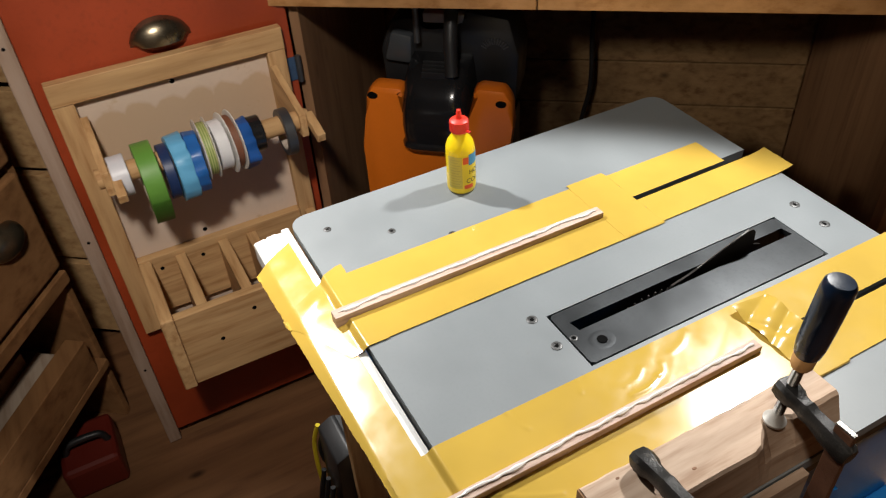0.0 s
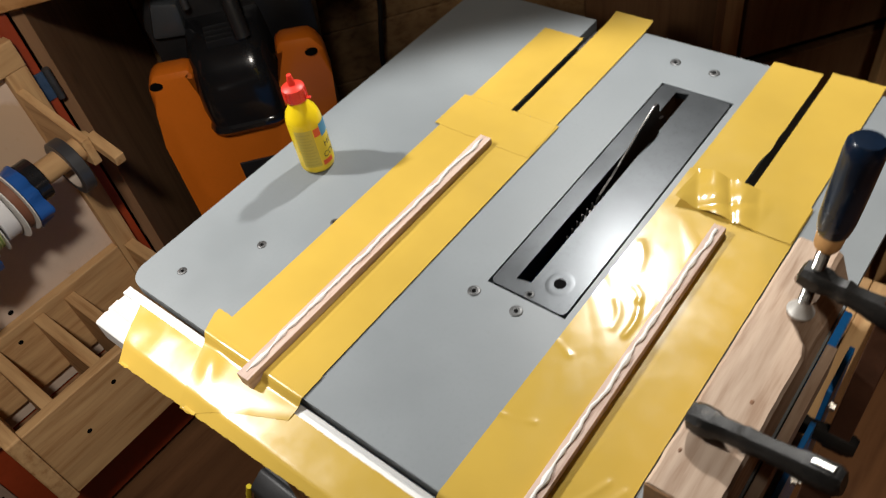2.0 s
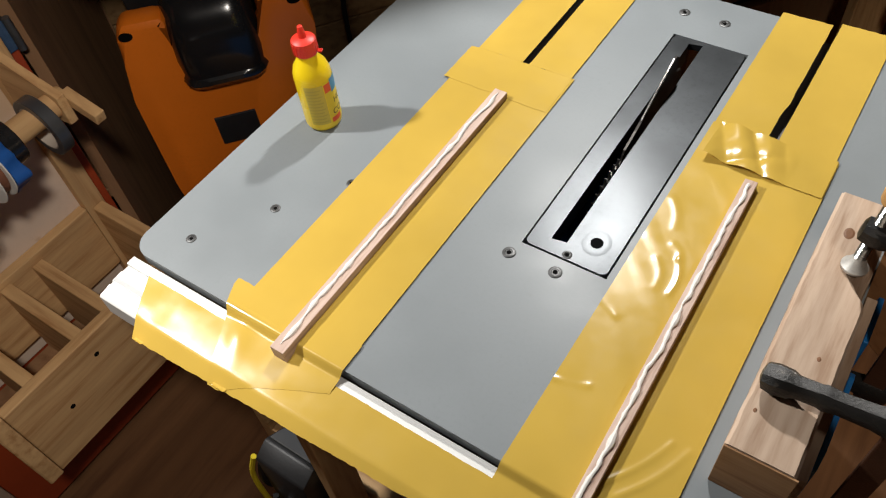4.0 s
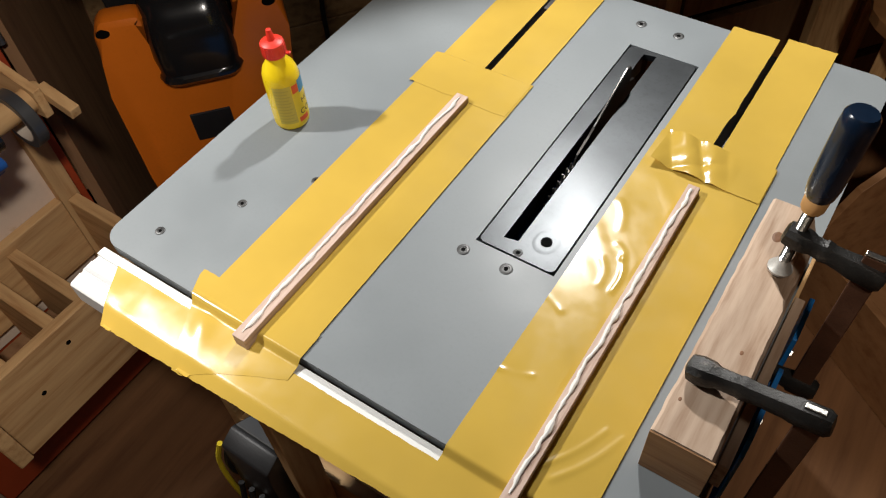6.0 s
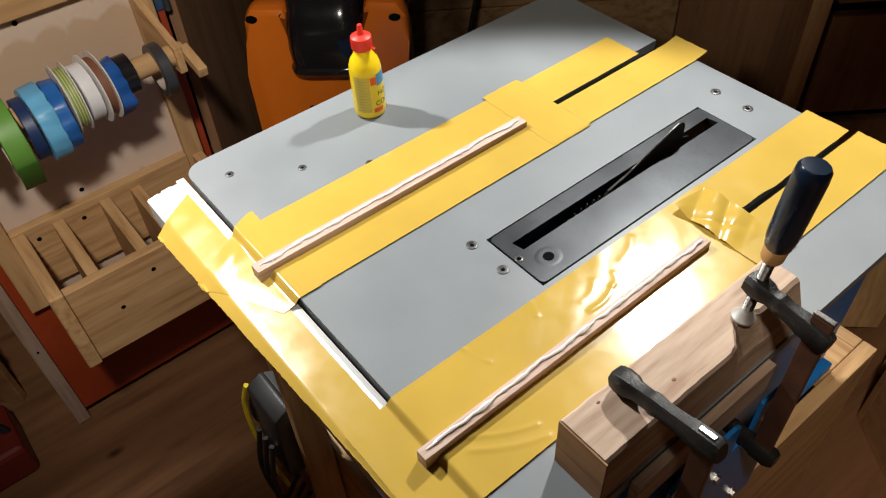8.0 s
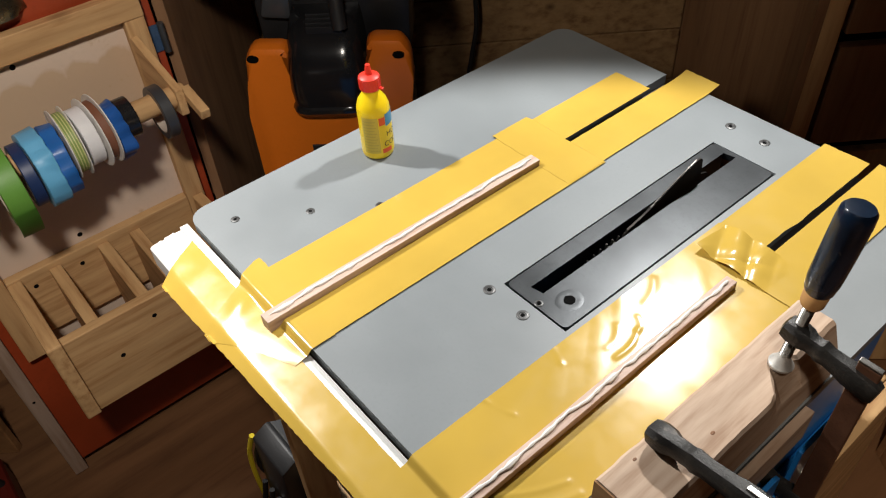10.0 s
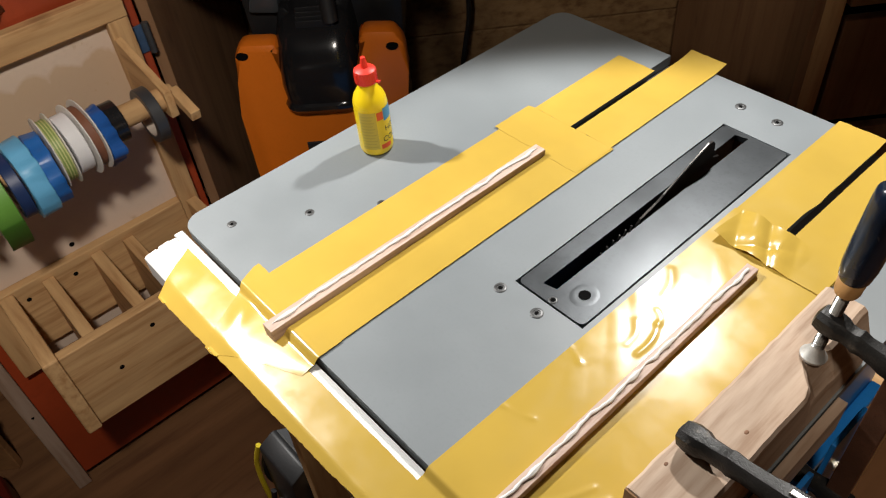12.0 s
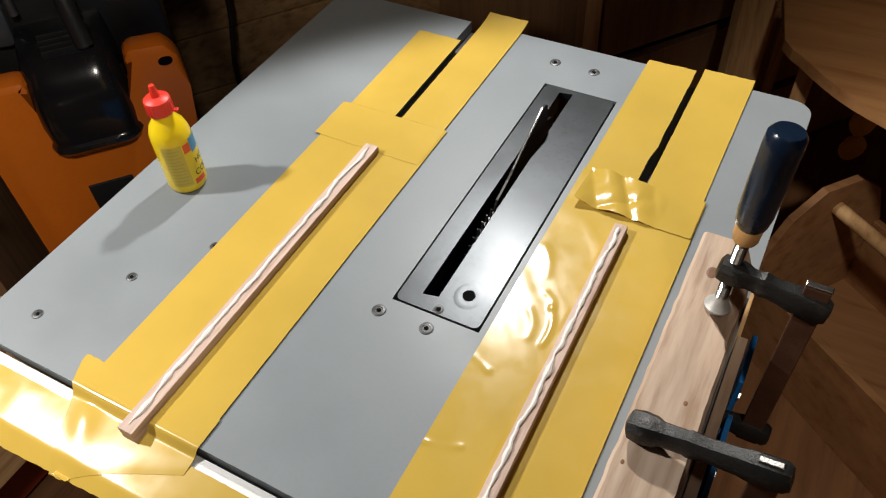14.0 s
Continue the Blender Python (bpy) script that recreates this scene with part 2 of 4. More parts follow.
NAVY = surface("navy_lacquer", (0.005, 0.013, 0.030), 0.24, 0, 0.4, 60, 0.08, coat=0.25, wear=(0.30, 0.19, 0.09), wear_at=0.69)
CAST = surface("cast_iron", (0.020, 0.019, 0.018), 0.42, 0.4, 0.45, 60, 0.5, wear=(0.07, 0.06, 0.05), wear_at=0.60)
RUST = surface("rusty_bar", (0.13, 0.06, 0.035), 0.45, 0.6, 0.3, 60, 0.3)
PEWTER = surface("antique_pewter", (0.22, 0.18, 0.12), 0.3, 0.9, 0.35, 60, 0.1)


def plain(name, colour, rough=0.45, **k):
    return surface(name, colour, rough, 0, 0.06, 60, 0.06, **k)


# ---- the room ----
U, N = Vector((0.6, 0.8, 0)), Vector((0.8, -0.6, 0))
# room matrix: local x runs along the boarded wall, local y into the room
ROOM = Matrix(((0.6, 0.8, 0, 0), (0.8, -0.6, 0, 0), (0, 0, 1, 0), (0, 0, 0, 1)))
BACK, LEFTU, RIGHTU, FRONT, TOP = -1.20, -1.9, 1.9, 1.7, 2.35
solid("floor", box(bmesh.new(), LEFTU - 0.1, RIGHTU + 0.1, BACK - 0.1, FRONT + 0.1, -0.04, 0, m=ROOM), FLOORWOOD, "worn brown wooden workshop floor", "floor", kind="structure")
solid("ceiling", box(bmesh.new(), LEFTU - 0.1, RIGHTU + 0.1, BACK - 0.1, FRONT + 0.1, TOP, TOP + 0.05, m=ROOM), PLY, "plain wooden workshop ceiling", "ceiling", kind="structure")
wall_back = solid("wall_back", box(bmesh.new(), LEFTU - 0.1, RIGHTU + 0.1, BACK - 0.10, BACK - 0.012, 0, TOP, m=ROOM), PLY, "timber wall behind horizontal softwood boards", "wall", kind="structure")
solid("wall_front", box(bmesh.new(), LEFTU - 0.1, RIGHTU + 0.1, FRONT, FRONT + 0.1, 0, TOP, m=ROOM), PLY, "plain wooden wall", "wall", kind="structure")
solid("wall_left", box(bmesh.new(), LEFTU - 0.1, LEFTU, BACK, FRONT, 0, TOP, m=ROOM), PLY, "plain wooden wall", "wall", kind="structure")
solid("wall_right", box(bmesh.new(), RIGHTU, RIGHTU + 0.1, BACK, FRONT, 0, TOP, m=ROOM), PLY, "plain wooden wall", "wall", kind="structure")

# ---- table saw ----
TZ = 0.80
X0, X1, Y0, Y1 = -0.352, 0.298, -0.208, 0.458
SLOT_L, SLOT_R = (-0.146, -0.128), (0.153, 0.171)
saw = thing("table_saw", (-0.02, 0.12, 0.0), "blue table saw with a grey painted top in a wooden stand", "table saw")


def rounded(x0, x1, y0, y1, r00=0.0, r10=0.0, r11=0.0, r01=0.0, n=8):
    out = []
    for cx, cy, r, a0 in ((x0, y0, r00, 180), (x1, y0, r10, 270), (x1, y1, r11, 0), (x0, y1, r01, 90)):
        if r <= 0:
            out.append((cx, cy))
            continue
        ox, oy = cx + (r if cx == x0 else -r), cy + (r if cy == y0 else -r)
        for k in range(n + 1):
            a = radians(a0 + 90 * k / n)
            out.append((ox + r * math.cos(a), oy + r * math.sin(a)))
    return out


def merge(bms):
    out = bmesh.new()
    for b in bms:
        me = bpy.data.meshes.new("tmp")
        b.to_mesh(me)
        b.free()
        out.from_mesh(me)
        bpy.data.meshes.remove(me)
    return out


PL = lambda o, z0, z1: prism(o, z1 - z0, Matrix.Translation((0, 0, z0)))
IX0, IX1, IY0, IY1 = -0.0019, 0.0899, -0.0019, 0.3709
t0, t1 = TZ - 0.014, TZ
top = merge([
    PL(rounded(X0, SLOT_L[0], Y0, Y1, r00=0.024, r01=0.024), t0, t1),
    PL(rounded(SLOT_L[1], IX0, Y0, Y1), t0, t1),
    PL(rounded(IX1, SLOT_R[0], Y0, Y1), t0, t1),
    PL(rounded(IX0, IX1, Y0, IY0), t0, t1),
    PL(rounded(IX0, IX1, IY1, Y1), t0, t1),
    PL(rounded(SLOT_R[1], X1, Y0, Y1, r10=0.024, r11=0.024), t0, t1),
])
part("tabletop", top, GREY, saw, "grey painted steel top with two mitre slots")
part("slot_channel", B(SLOT_L[0] - 0.004, SLOT_L[1] + 0.004, Y0 + 0.01, Y1 - 0.004, TZ - 0.024, TZ - 0.0145), SLOTSTEEL, saw)
part("slot_channel", B(SLOT_R[0] - 0.004, SLOT_R[1] + 0.004, Y0 + 0.01, Y1 - 0.004, TZ - 0.024, TZ - 0.0145), SLOTSTEEL, saw)
under = merge([B(X0 + 0.012, X1 - 0.012, Y0 + 0.012, Y0 + 0.03, TZ - 0.06, TZ - 0.0245), B(X0 + 0.012, X1 - 0.012, Y1 - 0.03, Y1 - 0.012, TZ - 0.06, TZ - 0.0245),
               B(X0 + 0.012, X0 + 0.03, Y0 + 0.031, Y1 - 0.031, TZ - 0.06, TZ - 0.0145), B(X1 - 0.03, X1 - 0.012, Y0 + 0.031, Y1 - 0.031, TZ - 0.06, TZ - 0.0145)])
part("apron", under, BLACK, saw, "dark rim under the top")
body = merge([B(-0.30, IX0 - 0.003, -0.15, 0.40, 0.34, TZ - 0.062, 0.012), B(IX1 + 0.003, 0.272, -0.15, 0.40, 0.34, TZ - 0.062, 0.012)])
part("body", body, BLUE, saw, "blue painted housing")
# near-black block that paints the shade below the blade slot
part("dust_well_shade", B(IX0 - 0.001, IX1 + 0.001, -0.14, 0.39, 0.34, 0.60), HOLE, saw)

# throat plate with its long blade opening
sx0, sx1, sy0, sy1 = 0.0215, 0.0375, 0.016, 0.360
p0, p1 = TZ - 0.008, TZ + 0.0004
plate = merge([PL(rounded(0.0003, sx0, 0.0003, 0.3687, r00=0.0065, r01=0.0065), p0, p1), PL(rounded(sx1, 0.0877, 0.0003, 0.3687, r10=0.0065, r11=0.0065), p0, p1),
               PL([(sx0, 0.0003), (sx1, 0.0003), (sx1, sy0 + 0.003), (sx0, sy0)], p0, p1), PL([(sx0, sy1), (sx1, sy1 + 0.003), (sx1, 0.3687), (sx0, 0.3687)], p0, p1)])
bmesh.ops.remove_doubles(plate, verts=plate.verts, dist=0.00001)
plate_ob = part("throat_plate", plate, DARKSTEEL, saw, "dark steel throat plate with a long blade slot")
# pressed dish round the finger hole
part("finger_boss", L([(0.0145, 0.0), (0.0120, 0.00012), (0.0100, 0.00015), (0.0080, 0.00012), (0.0064, 0.00010)], Matrix.Translation((0.063, 0.0325, p1)) @ Matrix.Diagonal((1.0, 1.15, 1, 1)), 32), DARKSTEEL, saw, "pressed dish round the finger hole", smooth=True)
part("slot_lip", B(sx0 - 0.003, sx0 - 0.0004, sy0, sy1, TZ - 0.026, TZ - 0.0085), DARKSTEEL, saw)
# black disc on the plate, painting the shade of the finger hole
part("finger_hole_shade", L([(0.0062, 0), (0.0062, 0.0005)], Matrix.Translation((0.063, 0.0325, TZ + 0.0008)), 24), HOLE, saw)
knife = prism([(0.150, -0.03), (0.165, -0.004), (0.192, 0.002), (0.205, 0.006), (0.250, 0.0225), (0.284, 0.034), (0.292, 0.0335), (0.297, 0.028), (0.299, 0.006), (0.312, 0.001), (0.318, -0.006), (0.318, -0.05), (0.150, -0.05)], 0.0026,
              Matrix(((0, 0, 1, 0.0285), (1, 0, 0, 0), (0, 1, 0, TZ), (0, 0, 0, 1))))
part("riving_knife", knife, BLADE, saw, "dark steel riving knife")
part("knife_edge", prism([(0.2055, 0.0058), (0.250, 0.0222), (0.2842, 0.0338), (0.2845, 0.0349), (0.250, 0.0235), (0.205, 0.0070)], 0.0014, Matrix(((0, 0, 1, 0.0291), (1, 0, 0, 0), (0, 1, 0, TZ), (0, 0, 0, 1)))), STEEL, saw, "bright ground edge")
# toothed saw blade just under the plate
arc = []
for k in range(36):
    for da, r in ((0.0, 0.1125), (1.2, 0.1205), (1.7, 0.1205), (1.9, 0.1120)):
        a = radians(180 - k * 5 - da)
        arc.append((0.135 + r * math.cos(a), -0.122 + r * math.sin(a)))
part("blade", prism(arc, 0.0022, Matrix(((0, 0, 1, 0.0300), (1, 0, 0, 0), (0, 1, 0, TZ), (0, 0, 0, 1)))), BLADE, saw, "toothed saw blade in the slot")


def screw(x, y, r=0.0062):
    m = Matrix.Translation((x, y, TZ))
    s = part("screw", L([(r * 1.12, 0.0002), (r * 1.1, 0.0006), (r, 0.0009), (r * 0.66, 0.0010), (r * 0.56, 0.0004), (r * 0.5, 0.0004)], m, 20), SCREW, saw, smooth=True)
    # black hexagon for the shade in the socket
    part("socket", L([(r * 0.42, 0.0003), (r * 0.42, 0.0008)], m, 6), HOLE, s)


for x, y in ((-0.006, -0.0195), (0.0445, -0.0185), (-0.007, 0.4155), (0.0445, 0.4155)):
    screw(x, y)
for x, y in ((-0.302, -0.167), (-0.251, -0.091), (-0.201, -0.022)):
    screw(x, y, 0.005)
screw(0.0445, 0.0055, 0.0045)

part("body_flange", B(0.2725, 0.2885, -0.12, 0.38, 0.505, 0.52, 0.003), BLUE, saw, "blue lower flange of the housing")
part("side_crank", L([(0.02, 0), (0.024, 0.004), (0.02, 0.012)], pose(0.2725, 0.05, 0.60, 0, 90, 0), 24), BLACK, saw, smooth=True)

side_plate = part("side_plate", prism([(-0.055, 0.505), (0.150, 0.505), (0.150, 0.735), (0.144, 0.750), (0.130, 0.755), (0.082, 0.755), (0.082, 0.699), (0.048, 0.699), (0.048, 0.750), (0.040, 0.755), (-0.042, 0.755), (-0.055, 0.740)], 0.005, Matrix(((0, 0, 1, 0.3135), (1, 0, 0, 0), (0, 1, 0, 0), (0, 0, 0, 1))), 0.001), BLUE, saw, "blue pressed steel side plate")
for y, z in ((0.128, 0.668), (0.03, 0.672), (-0.03, 0.56), (0.10, 0.55)):
    part("bolt", L([(0.0075, 0.0), (0.0075, 0.001), (0.005, 0.0012), (0.005, 0.005), (0.004, 0.0055)], pose(0.3187, y, z, 0, 90, 0), 6), STEEL, side_plate, "bright hexagon bolt")

# white fence rail along the front
rail = thing("fence_rail", (0.0, -0.235, TZ - 0.03), "white aluminium fence rail along the saw's front edge", "rail")
prof = [(-0.2115, -0.010), (-0.2115, -0.0085), (-0.222, -0.0085), (-0.222, -0.0135), (-0.231, -0.0135), (-0.231, -0.0115), (-0.2445, -0.0130), (-0.2445, -0.0150), (-0.248, -0.0155), (-0.248, -0.0135), (-0.262, -0.0155), (-0.264, -0.0175), (-0.264, -0.045), (-0.2115, -0.045)]
MR = Matrix(((0, 0, 1, -0.347), (1, 0, 0, 0), (0, 1, 0, TZ), (0, 0, 0, 1)))
rail_ob = part("rail_profile", prism(prof, 0.70, MR, 0.0004), WHITEALU, rail)
part("scale_band", B(-0.3465, 0.3525, -0.2435, -0.2385, TZ - 0.0128, TZ - 0.0119), surface("grey_band", (0.42, 0.42, 0.42), 0.4), rail, "grey scale band")


# ---- wooden stand of the saw ----
stand = thing("saw_stand", (0.0, 0.14, 0.0), "open pine box stand carrying the table saw", "stand")
sb = 0.50
part("side_panel", B(0.290, 0.312, -0.19, 0.466, 0.0, sb, 0.002), PINE_Y, stand)
part("side_panel", B(-0.345, -0.323, -0.19, 0.466, 0.0, sb, 0.002), PINE_Y, stand)
part("front_panel", B(-0.322, 0.289, -0.19, -0.168, 0.0, sb - 0.14, 0.002), PINE_X, stand)
part("back_panel", B(-0.322, 0.289, 0.444, 0.466, 0.0, sb, 0.002), PINE_X, stand)
part("corner_board", B(0.18, 0.2895, 0.36, 0.4435, sb - 0.022, sb, 0.002), PINE_X, stand)
part("shelf", B(-0.322, 0.2895, -0.167, 0.4435, 0.315, 0.338), PINE_X, stand)


# ---- tape ----
def strip(name, parent, xs, ys, height, material, label="", edge=0.0003, seed=1):
    """A thin sheet of tape draped over what lies below it; height(x, y) gives its place and height."""
    rng = random.Random(seed)
    places = []
    for j, y in enumerate(ys):
        for i, x in enumerate(xs):
            jx = 0.25 * rng.uniform(-edge, edge) if i in (0, len(xs) - 1) else 0
            jy = rng.uniform(-edge, edge) if j in (0, len(ys) - 1) else 0
            places.append(Vector(height(x + jx, y + jy)))
    bm = bmesh.new()
    n, m = len(xs), len(ys)
    hi = [bm.verts.new(p) for p in places]
    lo = [bm.verts.new(p - Vector((0, 0, 0.00025))) for p in places]
    for j in range(m - 1):
        for i in range(n - 1):
            a, b, c, d = j * n + i, j * n + i + 1, (j + 1) * n + i + 1, (j + 1) * n + i
            bm.faces.new((hi[a], hi[b], hi[c], hi[d]))
            bm.faces.new((lo[d], lo[c], lo[b], lo[a]))
    rim = [k for k in range(n)] + [j * n + n - 1 for j in range(1, m)] + [(m - 1) * n + k for k in range(n - 2, -1, -1)] + [j * n for j in range(m - 2, 0, -1)]
    for a, b in zip(rim, rim[1:] + rim[:1]):
        bm.faces.new((hi[b], hi[a], lo[a], lo[b]))
    return part(name, bm, material, parent, label, smooth=True)


def spread(a, b, step):
    n = max(2, int(round((b - a) / step)) + 1)
    return [a + (b - a) * k / (n - 1) for k in range(n)]


def wr(x, y, amp, f=18.0, o=0.0):
    return amp * (0.5 + 0.5 * noise.noise((x * f + o, y * f * 0.6, o)))


def front_base(x, y):
    """Height of the tape laid along the fence rail."""
    z = TZ - 0.0068 + wr(x, y, 0.0010, 7, 3.0) - 0.13 * (-0.222 - y) + 0.00025 * noise.noise((x * 30, y * 24, 8))
    if y < -0.262:
        z -= (-0.262 - y) * 0.35
    return z


def drape(lift, amp, curl=0.0, yback=None):
    """Tape on the table that rolls over its front edge and down on to the rail."""
    def h(x, y):
        z = TZ + 0.0012 + lift + wr(x, y, amp, 9.0)
        if y < Y0:
            d = Y0 - y
            q = min(1.0, d / 0.014)
            s = q * q * (3 - 2 * q)
            yy = Y0 - 0.62 * d if d < 0.014 else Y0 - 0.00868 - (d - 0.014)
            return (x, yy, z * (1 - s) + s * (front_base(x, yy) + 0.0004 + lift + wr(x, y, amp, 9.0)))
        if curl and y > yback:
            z += curl * ((y - yback) / 0.03) ** 2 + 0.0008 * noise.noise((x * 30, 1.7, 0))
        return (x, y, z)
    return h


front = thing("front_tape", (0, -0.25, TZ - 0.01), "glossy yellow packing tape laid along the fence rail", "tape")


def front_h(x, y):
    v = (-0.2222 - y) / 0.0588
    left = -0.311 + 0.030 * v
    xx = left + (x + 0.312) * (0.285 - left) / 0.597
    length = max(0.044, 0.0572 - 0.033 * (xx + 0.24)) + 0.0005 * noise.noise((xx * 22, 0.3, 0))
    yy = -0.2222 - v * length
    z = front_base(xx, yy)
    if xx < -0.23:
        z += 0.0012 * (0.5 + noise.noise((xx * 32, yy * 32, 2))) * min(1, (-0.23 - xx) / 0.03)
    return (xx, yy, z)


strip("tape_sheet", front, spread(-0.312, 0.285, 0.005), spread(-0.281, -0.2222, 0.003), front_h, TAPE, edge=0.0004, seed=5)
for cx, cy, w, hgt in ((-0.272, -0.2795, 0.012, 0.006), (-0.166, -0.2755, 0.016, 0.004)):
    strip("torn_flap", front, spread(cx - w / 2, cx + w / 2, 0.002), spread(-0.005, 0.003, 0.001),
          lambda x, y, cx=cx, cy=cy, hgt=hgt: (x, cy + 0.6 * y, front_base(x, cy) + 0.0012 + hgt * (max(0.0, -y) / 0.005) ** 2 * (0.7 + 0.6 * noise.noise((x * 90, 0.2, 0)))), TAPE, "torn upturned tape edge", edge=0.0004, seed=4)
lt = thing("slot_tape", (-0.135, 0.1, TZ), "glossy yellow packing tape stuck over a mitre slot", "tape", "tape over the mitre slots")
ysf = spread(-0.268, Y0, 0.0025)
strip("tape_sheet", lt, spread(-0.2005, -0.068, 0.005), spread(-0.186, 0.2375, 0.008), drape(0.0004, 0.0005), TAPE, seed=7)


def front_end(u, v):
    # the sheet's wider front end, cut askew
    end = -0.2790 + 0.048 * max(0.0, u - 0.12) / 0.88
    y = -0.1800 + v * (end + 0.1800 - 0.0053)
    x0 = -0.2210 + max(0.0, -0.187 - y) * 0.43
    x, yy, z = drape(0.0006, 0.0008)(x0 + u * (-0.0668 - x0), y)
    pucker = 0.0022 * math.exp(-((u - 0.16) / 0.10) ** 2 - ((y + 0.236) / 0.018) ** 2)
    z += pucker
    k = min(1.0, max(0.0, (v - 0.72) / 0.28))
    return (x, yy, z + (front_base(x, yy) + 0.00035 - z) * k * k)


strip("front_end", lt, spread(0.0, 1.0, 0.025), spread(0.0, 1.0, 0.025), front_end, TAPE, "skewed tape end rolled over the table edge", edge=0.004, seed=8)
strip("tape_tail", lt, spread(-0.199, -0.1375, 0.006), spread(0.2375, 0.410, 0.012), drape(0.0004, 0.0006), TAPE, edge=0.0006, seed=9)
strip("tape_tail", lt, spread(-0.1285, -0.072, 0.006), spread(0.2375, 0.480, 0.008), drape(0.0004, 0.0006, 0.0035, 0.445), TAPE, edge=0.0006, seed=10)
strip("tape_patch", lt, spread(-0.2085, -0.070, 0.005), spread(0.172, 0.236, 0.005), drape(0.00075, 0.0006), TAPE, edge=0.0012, seed=11)

rt = thing("slot_tape", (0.163, 0.1, TZ), "glossy yellow packing tape stuck over a mitre slot", "tape", "tape over the mitre slots")


CREASES = ((0.173, -0.184, 0.208, -0.124, 0.0012, 0.0026), (0.188, -0.188, 0.223, -0.124, 0.0010, 0.0030), (0.097, -0.1205, 0.1275, -0.111, 0.0012, 0.0024),
           (0.088, -0.026, 0.116, -0.036, 0.0009, 0.0028), (0.147, 0.010, 0.139, 0.052, 0.0010, 0.0028), (0.139, 0.052, 0.127, 0.066, 0.0009, 0.0030),
           (0.121, 0.042, 0.133, 0.012, 0.0006, 0.0036), (0.104, 0.120, 0.120, 0.085, 0.0005, 0.0040))


def bubbled(x, y):
    # creases pulled into the sheet beside the runner
    p = drape(0.0004, 0.0007)(x, y)
    z = p[2]
    if y > Y0:
        for ax, ay, bx, by, h, w in CREASES:
            dx, dy = bx - ax, by - ay
            q = min(1.0, max(0.0, ((x - ax) * dx + (y - ay) * dy) / (dx * dx + dy * dy)))
            bow = 0.004 * math.sin(math.pi * q)
            d2 = (x - ax - q * dx - bow) ** 2 + (y - ay - q * dy) ** 2
            if d2 < 0.0001:
                z += h * math.exp(-d2 / (w * w)) * (0.55 + 0.45 * math.sin(math.pi * min(1.0, q + 0.15)))
        if x < 0.155:
            z += 0.0006 * max(0.0, noise.noise((x * 34 + y * 30, y * 14, 5)))
    return (p[0], p[1], z)


def slit(x, y):
    # the cut beside the slot wanders outwards halfway along
    q = min(1.0, max(0.0, (y - 0.285) / 0.025))
    k = (x - 0.0985) / 0.057
    return drape(0.0004, 0.0006, 0.002, 0.445)(x + k * (0.0025 * q + 0.0008 * noise.noise((y * 40, 2.0, 0))), y)


strip("tape_sheet", rt, spread(0.097, 0.230, 0.0019), ysf + spread(Y0 + 0.002, 0.2455, 0.0022), bubbled, TAPE, seed=17)
strip("tape_tail", rt, spread(0.0985, 0.1555, 0.006), spread(0.2455, 0.465, 0.006), slit, TAPE, edge=0.0005, seed=19)
strip("tape_tail", rt, spread(0.1665, 0.2265, 0.006), spread(0.2455, 0.472, 0.010), drape(0.0004, 0.0006, 0.003, 0.45), TAPE, edge=0.0005, seed=20)


def crumple(x, y):
    a = min(1, max(0, (0.195 - x) / 0.03))
    z = TZ + 0.0030 + abs(wr(x, y, 0.0005, 30, 6.0)) + a * (0.0085 * abs(noise.noise((x * 27 + y * 17, y * 8, 4))) + 0.0070 * abs(noise.noise((x * 20 - y * 29, y * 12, 2))) + 0.0008 * abs(noise.noise((x * 90, y * 30, 9))))
    return (x, y, z)


strip("tape_patch", rt, spread(0.106, 0.229, 0.0022), spread(0.189, 0.246, 0.0022), crumple, TAPE, "crumpled clear-yellow tape patch", edge=0.0004, seed=21)


# ---- runner strips with glue ----
def runner(x, width, tilt, gx, seed, gap):
    t = thing("wooden_runner", (x, -0.03, TZ), "thin pale hardwood runner strip with a wavy bead of white glue", "wood strip", "runner strips in the mitre slots")
    m = Matrix.Translation((x, -0.027, 0)) @ Matrix.Rotation(radians(tilt), 4, "Z")
    part("strip", box(bmesh.new(), -width / 2, width / 2, -0.200, 0.200, TZ - 0.008, TZ + 0.0105, 0.0006, m), RUNWOOD, t)
    rng = random.Random(seed)
    pts, radii = [], []
    n = 220
    for k in range(n):
        y = -0.193 + 0.386 * k / (n - 1)
        xx = gx + 0.0002 * math.sin(y * 190 + 3 * noise.noise((y * 14, seed, 0))) + 0.0030 * noise.noise((y * 26, seed, 2)) + 0.0012 * noise.noise((y * 90, seed, 7))
        pts.append(m @ Vector((xx, y, TZ + 0.0112)))
        radii.append(0.0019 * (1 + 1.2 * noise.noise((y * 60, seed, 5)) + 0.4 * noise.noise((y * 150, seed, 8)) + rng.uniform(-0.06, 0.06)))
    bm = tube(pts, 0.0017, 8, True, radii)
    part("glue_bead", bm, GLUE, t, "shiny white wood glue", smooth=True)
    return t


runner(-0.1287, 0.0160, 0.1, -0.001, 1, 0)
runner(0.1655, 0.0130, 0.6, -0.001, 4, 0)


